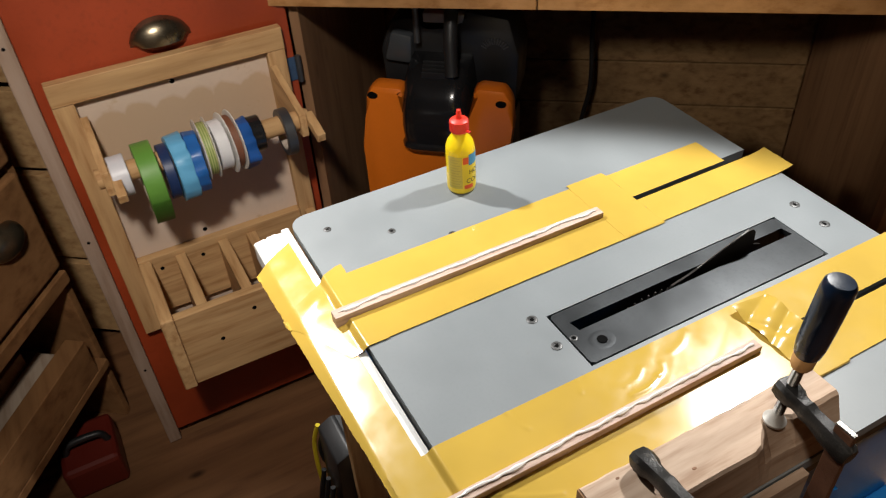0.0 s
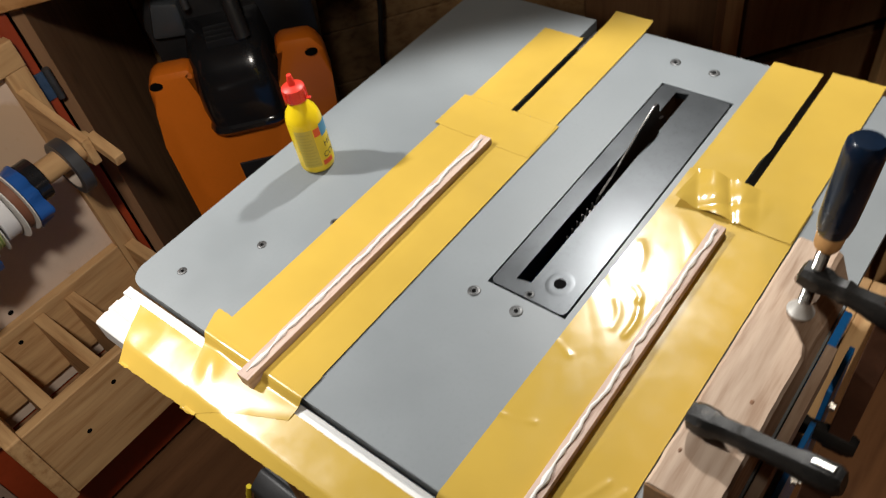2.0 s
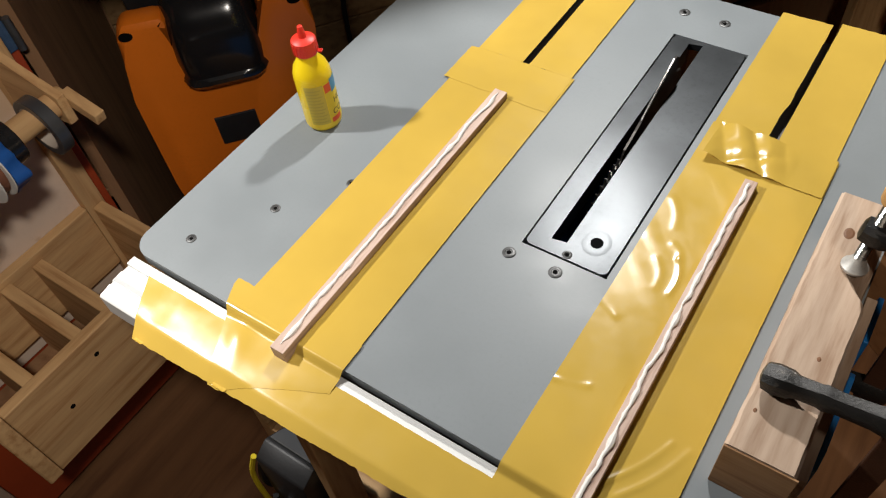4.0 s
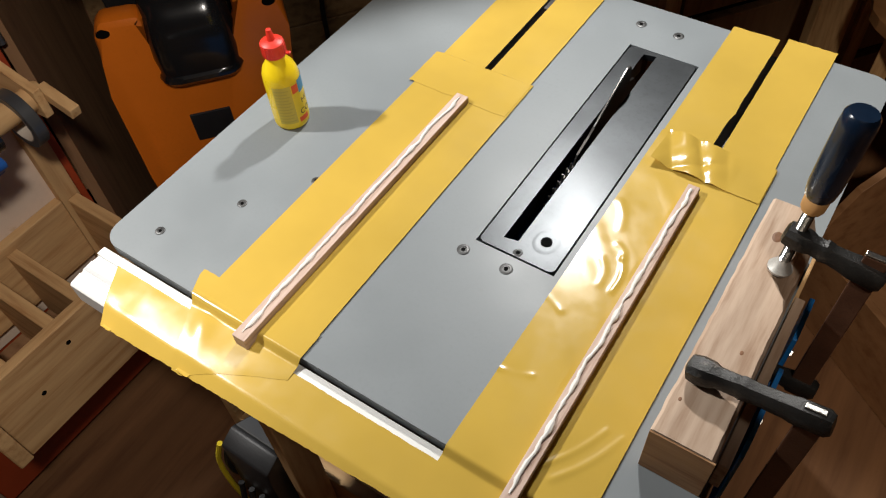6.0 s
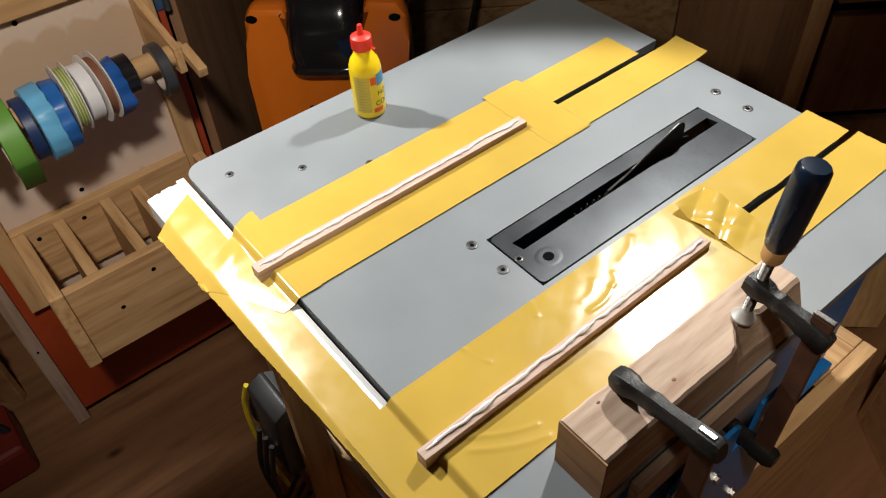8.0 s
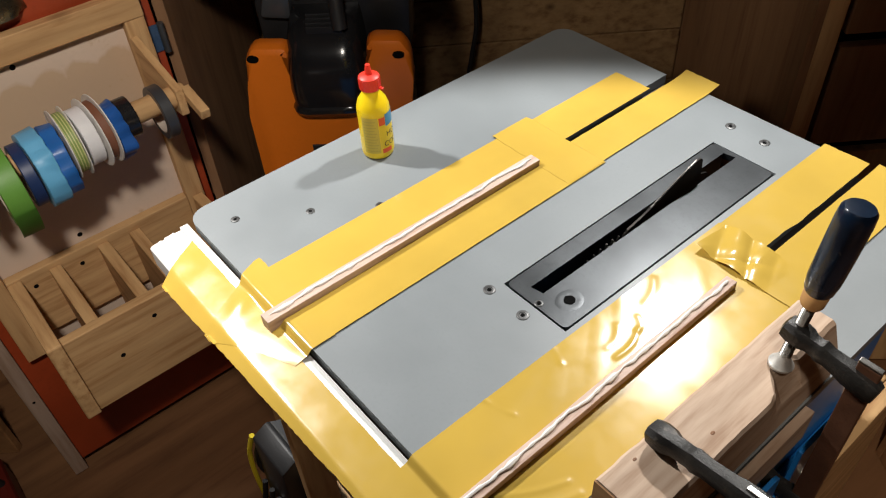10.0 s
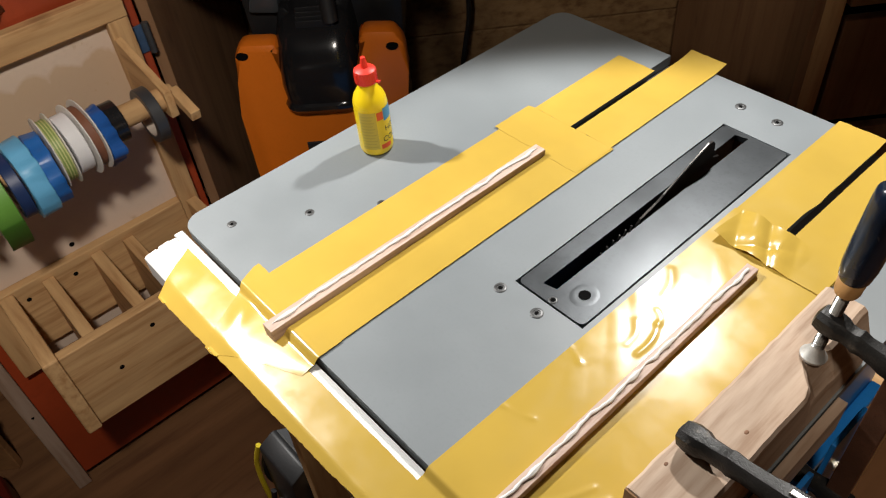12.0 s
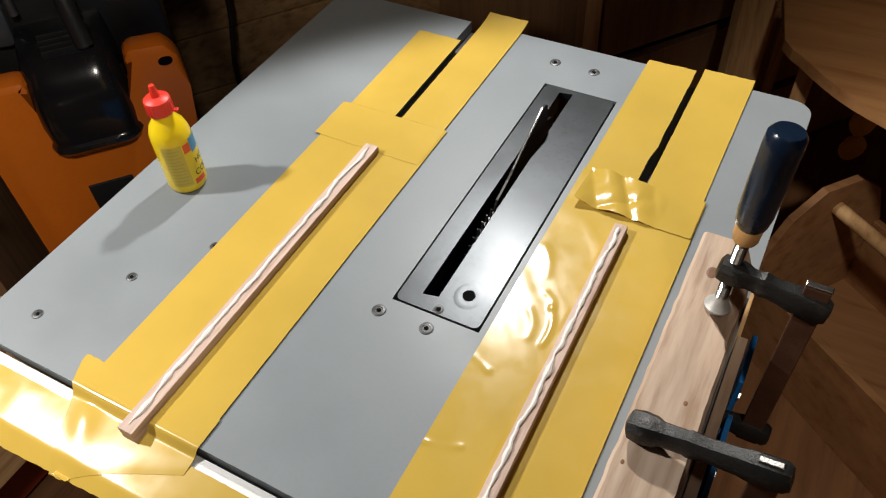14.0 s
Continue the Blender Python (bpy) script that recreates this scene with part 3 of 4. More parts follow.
# ---- glue bottle ----
BX, BY = -0.290, 0.0425
bottle = thing("glue_bottle", (BX, BY, TZ), "yellow plastic wood glue bottle with a red cap", "bottle")
MB = Matrix.Translation((BX, BY, TZ)) @ Matrix.Diagonal((1, 1, 1.035, 1))
R = 0.0212
part("bottle_body", L([(0.001, 0.0005), (R - 0.004, 0.0005), (R - 0.001, 0.003), (R, 0.007), (R, 0.066), (R - 0.0005, 0.072), (R - 0.003, 0.080), (R - 0.008, 0.087), (0.0115, 0.091), (0.0105, 0.094), (0.0105, 0.098), (0.001, 0.098)], MB, 40), YELLOW, bottle, smooth=True)
cap = part("cap", L([(0.0130, 0.0955), (0.0136, 0.0965), (0.0133, 0.111), (0.0115, 0.1125), (0.0045, 0.114), (0.0038, 0.121), (0.0028, 0.1265), (0.0008, 0.127)], MB, 32), RED, bottle, "red screw cap with a nozzle", smooth=True)
for k in range(20):
    a = 2 * math.pi * k / 20
    part("rib", box(bmesh.new(), 0.0131, 0.0139, -0.0006, 0.0006, 0.097, 0.109, 0, MB @ Matrix.Rotation(a, 4, "Z")), RED, cap)


part("cap_tab", box(bmesh.new(), 0.0125, 0.0185, -0.0025, 0.0025, 0.0965, 0.0985, 0.0006, MB @ Matrix.Rotation(radians(25), 4, "Z")), RED, cap)


def wrap(name, a0, a1, z0, z1, material, parent, off=0.0003):
    """A patch of label on the bottle's side, angles in degrees."""
    bm = bmesh.new()
    n = max(2, int(abs(a1 - a0) / 5) + 1)
    lo, hi = [], []
    for k in range(n):
        a = radians(a0 + (a1 - a0) * k / (n - 1))
        d = Vector((math.cos(a), math.sin(a), 0)) * (R + off)
        lo.append(bm.verts.new(MB @ (d + Vector((0, 0, z0)))))
        hi.append(bm.verts.new(MB @ (d + Vector((0, 0, z1)))))
    for k in range(n - 1):
        bm.faces.new((lo[k], lo[k + 1], hi[k + 1], hi[k]))
    return part(name, bm, material, parent)


LABELY, LABELG = plain("label_yellow", (0.80, 0.60, 0.02)), plain("label_ochre", (0.58, 0.45, 0.055))
LABELB, LABELR, INK = plain("label_blue", (0.05, 0.25, 0.45)), plain("label_orange", (0.75, 0.10, 0.02)), plain("ink", (0.03, 0.02, 0.015))
AF = -19.0
lab = wrap("back_label", AF - 62, AF - 4, 0.012, 0.064, LABELG, bottle)
for k in range(11):
    wrap("print_line", AF - 59, AF - 8 - (k * 7) % 13, 0.015 + k * 0.0043, 0.0165 + k * 0.0043, plain("print", (0.49, 0.38, 0.05)) if k == 0 else bpy.data.materials["print"], lab, 0.0005)
fl = wrap("front_label", AF - 2, AF + 112, 0.010, 0.066, LABELY, bottle, 0.0002)
wrap("colour_field", AF - 1, AF + 22, 0.052, 0.063, LABELR, fl, 0.0005)
wrap("colour_field", AF + 23, AF + 90, 0.049, 0.066, LABELB, fl, 0.0005)
wrap("colour_field", AF + 2, AF + 40, 0.011, 0.0175, LABELR, fl, 0.0005)


def curved_text(word, a0, z0, size):
    c = bpy.data.curves.new("words", "FONT")
    c.body, c.size = word, size
    o = new("words", c)
    me = bpy.data.meshes.new_from_object(o)
    bpy.data.objects.remove(o)
    bm = bmesh.new()
    bm.from_mesh(me)
    bmesh.ops.subdivide_edges(bm, edges=[e for e in bm.edges if e.calc_length() > 0.003], cuts=2)
    for v in bm.verts:
        a = radians(a0) + v.co.x / R
        v.co = MB @ Vector(((R + 0.0007) * math.cos(a), (R + 0.0007) * math.sin(a), z0 + v.co.y))
    return part("lettering", bm, INK, fl)


curved_text("HOUT", AF + 22, 0.0345, 0.0105)
curved_text("COLLE", AF + 10, 0.0205, 0.0105)


# ---- wooden block and clamps ----
KNOT = surface("knot_wood", (0.20, 0.09, 0.04), 0.6, 0, 0.3, 90)
ENDGRAIN = wood("end_grain", (0.40, 0.23, 0.11), (0.20, 0.095, 0.042), "x", 1.2, 0.7, 0.6)
block = thing("beam_offcut", (0.268, 0.0, TZ), "rough pine beam offcut clamped to the saw table", "wood block")
BT = 0.866
bm = bmesh.new()
ys = spread(-0.135, 0.143, 0.01)
rngb = random.Random(3)
secs = []
for y in ys:
    notch = 0.0
    if y > 0.03:
        notch = min(0.02, (y - 0.03) * 0.9)
    if y > 0.075:
        notch = 0.014
    jl, jr = rngb.uniform(-0.0006, 0.0006), rngb.uniform(-0.0003, 0.0003)
    secs.append([bm.verts.new((0.243 + jl, y, TZ + 0.0005)), bm.verts.new((0.243 + jl, y, BT - 0.002)), bm.verts.new((0.2455 + jl, y, BT)), bm.verts.new((0.292 - notch + jr, y, BT)),
                 bm.verts.new((0.2945 - notch * 0.9 + jr, y, BT - 0.003)), bm.verts.new((0.296 - notch * 0.2, y, TZ + 0.034)), bm.verts.new((0.296, y, TZ + 0.0005))])
for a, b in zip(secs, secs[1:]):
    for i in range(7):
        bm.faces.new((a[i], a[(i + 1) % 7], b[(i + 1) % 7], b[i]))
bm.faces.new(secs[0])
bm.faces.new(secs[-1][::-1])
part("beam", bm, BEAM, block)
for bx, by, br in ((0.262, 0.098, 0.0045), (0.278, -0.035, 0.0016), (0.252, -0.10, 0.0014)):
    part("knot", L([(br, 0), (br * 0.6, 0.0004)], Matrix.Translation((bx, by, BT)) @ Matrix.Diagonal((1, 1.5, 1, 1)), 14), KNOT, block, "dark knot")
part("end_grain", B(0.2428, 0.2962, -0.1372, -0.1354, TZ + 0.0008, BT - 0.0012, 0.0004), ENDGRAIN, block, "darker sawn end grain")
lath = thing("pine_lath", (0.306, 0.03, TZ - 0.03), "pale pine lath beside the clamped offcut", "wood strip")
part("lath", B(0.2990, 0.3085, -0.100, 0.098, TZ - 0.045, TZ - 0.002, 0.0008), BEAM, lath)


def clamp_arm(m, length, name, parent):
    """A cast arm along local x with a swelling at each end."""
    bm = bmesh.new()
    secs = []
    for x, w, h in ((-0.012, 0.0055, 0.0055), (-0.010, 0.0098, 0.0088), (-0.002, 0.0112, 0.0102), (0.008, 0.0100, 0.0100), (0.013, 0.0078, 0.0086), (length * 0.34, 0.0074, 0.0092), (length * 0.38, 0.0080, 0.0108), (length * 0.43, 0.0078, 0.0100), (length * 0.5, 0.0072, 0.0092), (length - 0.020, 0.0078, 0.0100), (length - 0.012, 0.0090, 0.0112), (length + 0.010, 0.0090, 0.0112), (length + 0.014, 0.0068, 0.0088)):
        ring = []
        for k in range(12):
            a = 2 * math.pi * k / 12
            c, s = math.cos(a), math.sin(a)
            f = 1 / max(abs(c), abs(s)) ** 0.8
            f *= 1 + 0.02 * noise.noise((x * 160, c * 2, s * 2))
            ring.append(bm.verts.new(m @ Vector((x, w * c * f, h * s * f))))
        secs.append(ring)
    for a, b in zip(secs, secs[1:]):
        for k in range(12):
            bm.faces.new((a[k], a[(k + 1) % 12], b[(k + 1) % 12], b[k]))
    bm.faces.new(secs[0][::-1])
    bm.faces.new(secs[-1])
    return part(name, bm, CAST, parent, "black cast iron arm", smooth=True)


def bar(parent, x, y, z0, z1):
    part("bar", B(x - 0.0095, x + 0.0095, y - 0.0028, y + 0.0028, z0, z1, 0.0010), RUST, parent, "brown rusty steel bar")


# clamp with its screw above the table
c1 = thing("bar_clamp", (0.275, 0.064, BT), "black bar clamp with a dark blue wooden handle", "clamp", "clamps holding the offcut")
A = Vector((0.278, 0.066, 0.910))
E_ = Vector((0.337, 0.063, 0.903))
d = (E_ - A)
m1 = Matrix.Translation(A) @ d.to_track_quat("X", "Z").to_matrix().to_4x4()
clamp_arm(m1, d.length, "sliding_arm", c1)
axis = Vector((0.0075, 0.0155, 0.200)).normalized()
q = axis.to_track_quat("Z", "X").to_matrix().to_4x4()
foot = Matrix.Translation((0.2752, 0.0640, BT)) @ q
part("foot_pad", L([(0.0108, 0.0006), (0.0111, 0.003), (0.0085, 0.006), (0.0055, 0.012), (0.0045, 0.015)], foot, 28), ZINC, c1, "bright steel swivel pad", smooth=True)
thread = []
for k in range(44):
    thread += [(0.0052, 0.014 + k * 0.00165), (0.0045, 0.0148 + k * 0.00165)]
part("screw_spindle", L(thread, foot, 16), STEEL, c1, "bright steel threaded spindle")
part("ferrule", L([(0.0085, 0.076), (0.0098, 0.079), (0.0104, 0.090), (0.0095, 0.092)], foot, 24), surface("bare_handle_wood", (0.50, 0.27, 0.10), 0.5), c1, "bare wooden end of the handle", smooth=True)
part("handle", L([(0.0098, 0.0905), (0.0118, 0.094), (0.0132, 0.105), (0.0138, 0.130), (0.0140, 0.165), (0.0134, 0.1735), (0.0112, 0.1765), (0.004, 0.177)], foot, 20), NAVY, c1, "dark blue lacquered handle, chipped", smooth=True)
bar(c1, 0.338, 0.064, 0.697, 0.923)
part("bar_end", B(0.3282, 0.3478, 0.0610, 0.0670, 0.9232, 0.9255, 0.0008), STEEL, c1, "bright upset end of the bar")
m1b = Matrix.Translation((0.281, 0.065, 0.714)) @ (Vector((0.341, 0.065, 0.714)) - Vector((0.281, 0.065, 0.714))).to_track_quat("X", "Z").to_matrix().to_4x4()
clamp_arm(m1b, 0.060, "fixed_arm", c1)

# clamp turned the other way up
c2 = thing("bar_clamp", (0.28, -0.078, BT), "black bar clamp with its fixed arm over the offcut", "clamp", "clamps holding the offcut")
A = Vector((0.258, -0.076, 0.8795))
E_ = Vector((0.341, -0.082, 0.898))
d = E_ - A
m2 = Matrix.Translation(A) @ d.to_track_quat("X", "Z").to_matrix().to_4x4()
clamp_arm(m2, d.length, "fixed_arm", c2)
part("bar_end", box(bmesh.new(), d.length - 0.007, d.length + 0.009, -0.0024, 0.0024, 0.0108, 0.0126, 0.0007, m2), STEEL, c2, "worn peened bar end")
bar(c2, 0.342, -0.082, 0.60, 0.896)
m2b = Matrix.Translation((0.282, -0.080, 0.625)) @ (Vector((0.342, -0.082, 0.625)) - Vector((0.282, -0.080, 0.625))).to_track_quat("X", "Z").to_matrix().to_4x4()
clamp_arm(m2b, 0.060, "sliding_arm", c2)

# ---- open cabinet door with the tape holder ----
DX = -0.755
door = thing("cabinet_door", (DX, -0.27, 0.03), "open red painted cabinet door with a pine edge strip", "door")
part("door_panel", B(DX - 0.018, DX, -0.475, -0.045, 0.035, 1.25, 0.0015), REDPAINT, door, "red painted plywood")
part("edge_strip", B(DX - 0.020, DX + 0.006, -0.502, -0.4755, 0.005, 1.25, 0.002), wood("pale_strip", (0.42, 0.31, 0.24), (0.28, 0.18, 0.12), "z"), door, "pale pine edge strip")
for z in (0.25, 0.60, 0.98):
    part("nail_head", L([(0.003, 0), (0.0024, 0.001)], pose(DX + 0.006, -0.489, z, 0, 90, 0), 10), HOLE, door)
hinge = part("hinge", B(DX + 0.0006, DX + 0.004, -0.080, -0.046, 0.800, 0.845, 0.0008), surface("blue_hinge", (0.05, 0.09, 0.16), 0.4, 0.3, 0.4, 60), door, "blue painted steel hinge")
part("knuckle", L([(0.0055, 0), (0.0055, 0.05)], Matrix.Translation((DX + 0.006, -0.041, 0.797)), 14), SCREW, hinge, smooth=True)
# cup pull: half a bowl
bm = bmesh.new()
rings = []
for j in range(9):
    a = radians(90 * j / 8)
    ring = []
    for i in range(17):
        b = radians(180 * i / 16)
        ring.append(bm.verts.new((DX + 0.0006 + 0.026 * math.sin(a) * (math.sin(b) ** 0.7 if 0 < i < 16 else 0), -0.262 - 0.049 * math.cos(b) * (math.cos(a) * 0.25 + 0.75), 0.930 + 0.040 * math.sin(b) * math.cos(a) + 0.004)))
    rings.append(ring)
for a, b in zip(rings, rings[1:]):
    for i in range(16):
        bm.faces.new((a[i], a[i + 1], b[i + 1], b[i]))
bmesh.ops.remove_doubles(bm, verts=bm.verts, dist=0.0002)
bmesh.ops.solidify(bm, geom=bm.faces[:], thickness=0.0014)
part("cup_pull", bm, PEWTER, door, "tarnished pewter cup pull", smooth=True)

holder = thing("tape_holder", (DX, -0.27, 0.36), "pine tape holder with a divided box on the door", "tape holder")
F = DX + 0.0008
part("back_board", B(F, F + 0.006, -0.445, -0.072, 0.36, 0.910), PANEL, holder, "pale hardboard back with a scalloped brown band")
part("frame_rail", B(F + 0.0065, F + 0.026, -0.458, -0.066, 0.876, 0.916, 0.0015), PINE_Y, holder)
part("frame_stile", B(F + 0.0065, F + 0.024, -0.458, -0.424, 0.36, 0.8755, 0.0015), PINE_Z, holder)
part("frame_stile", B(F + 0.0065, F + 0.024, -0.098, -0.066, 0.36, 0.8755, 0.0015), PINE_Z, holder)
for y, z in ((-0.265, 0.862), (-0.286, 0.548)):
    part("screw_head", L([(0.0045, 0), (0.0035, 0.001), (0.001, 0.0006)], pose(F + 0.006, y, z, 0, 90, 0), 12), HOLE, holder)
bx1 = -0.545
part("box_front", B(bx1 - 0.018, bx1, -0.400, -0.070, 0.362, 0.530, 0.002), PINE_Y, holder)
part("box_side", B(F + 0.0245, bx1, -0.424, -0.4005, 0.355, 0.532, 0.003), PINE_X, holder)
part("box_side", B(F + 0.0245, bx1 - 0.0185, -0.090, -0.070, 0.362, 0.530, 0.002), PINE_X, holder)
part("box_back", B(F + 0.0065, F + 0.024, -0.4235, -0.0985, 0.40, 0.535, 0.002), PINE_Y, holder)
# brown ply instead of pine, to paint the shade deep in the box
part("box_floor", B(F + 0.0245, bx1 - 0.0185, -0.400, -0.0905, 0.362, 0.374), PLY, holder)
for y, h in ((-0.346, 0.525), (-0.262, 0.525), (-0.206, 0.520)):
    part("divider", B(F + 0.0245, bx1 - 0.0185, y - 0.010, y + 0.010, 0.375, h, 0.0015), PINE_X, holder)
for y, z in ((-0.331, 0.448), (-0.262, 0.492), (-0.180, 0.470), (-0.14, 0.415)):
    part("screw_head", L([(0.0042, 0), (0.0035, 0.0008), (0.001, 0.0004)], pose(bx1, y, z, 0, 90, 0), 12), HOLE, holder)
for y in (-0.385, -0.305):
    part("screw_head", L([(0.0042, 0), (0.0035, 0.0008), (0.001, 0.0004)], pose(F + 0.0242, y, 0.505, 0, 90, 0), 12), HOLE, holder)
RX, RZ = -0.62, 0.795
for y in (-0.418, -0.092):
    o = [(F + 0.024, 0.70), (F + 0.024, 0.850), (RX - 0.012, 0.822), (RX + 0.022, 0.815), (RX + 0.022, 0.772), (RX - 0.02, 0.770)]
    part("bracket", prism(o, 0.012, Matrix(((1, 0, 0, 0), (0, 0, 1, y - 0.006), (0, 1, 0, 0), (0, 0, 0, 1))), 0.0012), PINE_X, holder)
    part("catch", box(bmesh.new(), -0.020, 0.042, -0.0075, 0.0075, -0.008, 0.008, 0.0015, pose(RX + 0.024, y + (0.014 if y > -0.2 else 0.013), 0.797, 0, 14, 0)), PINE_X, holder, "short pine catch")
MD = Matrix.Translation((RX, 0, RZ)) @ Matrix.Rotation(radians(-90), 4, "X")
rod = part("rod", L([(0.0155, -0.432), (0.0165, -0.430), (0.0165, -0.080), (0.0155, -0.078)], MD, 24), PINE_Y, holder, "round pine rod", smooth=True)


def roll(y, w, r_out, r_in, material, label, flange=None, dz=0.0, band=None, tilt=0.0, crinkle=0.0):
    """A tape roll hanging on the rod by the top of its core."""
    t = thing("tape_roll", (RX, y, RZ), label, "tape roll", "tape rolls on the rod")
    z = RZ + 0.0168 - r_in + dz
    m = Matrix.Translation((RX + 0.001, y, z)) @ Matrix.Rotation(radians(tilt), 4, "Z") @ Matrix.Rotation(radians(-90), 4, "X")
    h = w / 2
    pr = [(r_in, -h), (r_out - 0.001, -h), (r_out, -h + 0.001), (r_out, h - 0.001), (r_out - 0.001, h), (r_in, h), (r_in, -h)]
    wb = L(pr, Matrix.Identity(4), 48, caps=False)
    if crinkle:
        for v in wb.verts:
            if v.co.xy.length > r_in + 0.002:
                v.co *= 1 + crinkle * noise.noise(v.co * 70 + Vector((y * 30, 0, 0)))
    bmesh.ops.transform(wb, matrix=m, verts=wb.verts)
    part("winding", wb, material, t, smooth=True)
    part("core", L([(r_in - 0.0017, -h), (r_in - 0.0002, -h), (r_in - 0.0002, h), (r_in - 0.0017, h), (r_in - 0.0017, -h)], m, 40, caps=False), CARD, t, "grey cardboard core", smooth=True)
    if flange:
        for s in (-h - 0.002, h + 0.0004):
            part("flange", L([(r_in, s), (flange, s), (flange + 0.0004, s + 0.0008), (flange, s + 0.0016), (r_in, s + 0.0016), (r_in, s)], m, 48, caps=False), SPOOLW, t, "white plastic flange", smooth=True)
    if band:
        for k in (-0.55, 0.0, 0.55):
            part("stripe", L([(r_out, h * k - 0.0012), (r_out + 0.0003, h * k - 0.0011), (r_out + 0.0003, h * k + 0.0011), (r_out, h * k + 0.0012)], m, 48, caps=False), band, t)
    return t, m


CARD = plain("card_core", (0.42, 0.36, 0.30), 0.7)
SPOOLW = plain("spool_white", (0.78, 0.76, 0.72), 0.3)
roll(-0.397, 0.026, 0.034, 0.019, plain("tape_white", (0.68, 0.68, 0.72), 0.4), "narrow roll of white tape on the rod", dz=-0.002)
gr, gm = roll(-0.354, 0.030, 0.058, 0.038, plain("tape_green", (0.13, 0.32, 0.05), 0.45), "large roll of green masking tape with a loose end")
flap = bmesh.new()
pts = []
for k in range(14):
    a = radians(-15 - k * 6)
    pts.append((RX + 0.001 + 0.0605 * math.cos(a) + 0.00012 * k * k, RZ - 0.0212 + 0.0605 * math.sin(a) - 0.00012 * k * k))
rows = [[flap.verts.new((x, -0.354 + s, z)) for s in (-0.015, -0.005, 0.005, 0.015)] for x, z in pts]
for a, b in zip(rows, rows[1:]):
    for i in range(3):
        flap.faces.new((a[i], a[i + 1], b[i + 1], b[i]))
bmesh.ops.solidify(flap, geom=flap.faces[:], thickness=0.0004)
part("loose_end", flap, bpy.data.materials["tape_green"], gr, smooth=True)
roll(-0.325, 0.016, 0.046, 0.038, plain("tape_navy", (0.015, 0.035, 0.11), 0.35), "dark blue tape roll on the rod")
roll(-0.303, 0.026, 0.055, 0.038, plain("tape_sky", (0.13, 0.42, 0.68), 0.35), "light blue masking tape roll", crinkle=0.10, tilt=2)
roll(-0.278, 0.020, 0.050, 0.036, plain("tape_blue", (0.02, 0.13, 0.42), 0.35), "blue tape roll on the rod", crinkle=0.12, tilt=-2)
roll(-0.257, 0.014, 0.044, 0.018, plain("ribbon_lime", (0.55, 0.56, 0.25), 0.4), "white spool of green and yellow striped ribbon", flange=0.051, band=plain("ribbon_green", (0.22, 0.30, 0.08), 0.4))
roll(-0.235, 0.020, 0.042, 0.018, plain("tape_white_wide", (0.75, 0.75, 0.76), 0.35), "white tape roll on the rod", tilt=3)
roll(-0.215, 0.013, 0.044, 0.018, plain("ribbon_brown", (0.19, 0.075, 0.04), 0.5), "white spool of brown ribbon", flange=0.052, tilt=5)
roll(-0.193, 0.020, 0.043, 0.030, plain("tape_royal", (0.02, 0.10, 0.36), 0.3), "crinkled royal blue tape roll", crinkle=0.16, tilt=4)
roll(-0.172, 0.020, 0.030, 0.017, GLOSSBLACK, "small roll of black insulating tape")
roll(-0.120, 0.017, 0.041, 0.031, plain("tape_dark_grey", (0.045, 0.046, 0.05), 0.35), "dark grey tape roll hanging on the rod")

# ---- workbench along the boarded wall ----
def room_box(u0, u1, s0, s1, z0, z1, bevel=0.0):
    return box(bmesh.new(), u0, u1, s0, s1, z0, z1, bevel, ROOM)


EDGE, BZ = -0.56, 0.945
uw0, uw1 = -0.47, 0.585
zs = [0.0, 0.125, 0.272, 0.418, 0.540, 0.68, 0.82, 0.94]
for a, b in zip(zs, zs[1:]):
    part("board", room_box(uw0, uw1, BACK - 0.012, BACK + random.uniform(0, 0.002), a + 0.0015, b - 0.0015, 0.003), OLDWALL, wall_back)
bench = thing("workbench", ROOM @ Vector((0.0, -0.9, 0.0)), "long wooden workbench with drawers and an open bay below", "workbench")
part("worktop", room_box(LEFTU + 0.002, RIGHTU - 0.002, BACK + 0.004, EDGE - 0.022, BZ + 0.002, BZ + 0.028, 0.002), PLY, bench)
for u0, u1 in ((LEFTU + 0.002, -0.052), (-0.050, 0.640), (0.642, RIGHTU - 0.002)):
    part("front_lip", room_box(u0, u1, EDGE - 0.0215, EDGE, BZ, BZ + 0.030, 0.002), BENCHLIP, bench, "orange-brown pine front lip")
part("side_panel", room_box(0.586, 0.604, BACK + 0.004, EDGE - 0.030, 0.0, BZ - 0.001, 0.001), PLY, bench)
part("side_panel", room_box(-0.49, -0.472, BACK + 0.004, EDGE - 0.030, 0.0, BZ - 0.001, 0.001), PLY, bench)
part("back_leg", room_box(-0.150, -0.128, BACK + 0.004, BACK + 0.030, 0.0, BZ - 0.001, 0.001), PLY, bench)
part("front_post", room_box(0.6045, 0.640, EDGE - 0.075, EDGE - 0.031, 0.0, BZ - 0.001, 0.002), PINE_Z, bench, "dull pine post")
for z0, z1 in ((0.02, 0.22), (0.245, 0.455), (0.48, 0.69), (0.715, 0.92)):
    d = part("drawer", room_box(0.660, 1.12, EDGE - 0.070, EDGE - 0.048, z0, z1, 0.002), PLY, bench, "brown plywood drawer front")
    d2 = part("drawer", room_box(1.16, 1.80, EDGE - 0.070, EDGE - 0.048, z0, z1, 0.002), PLY, bench, "brown plywood drawer front")
part("post", room_box(1.122, 1.158, EDGE - 0.075, EDGE - 0.040, 0.0, BZ - 0.001, 0.002), PINE_Z, bench)
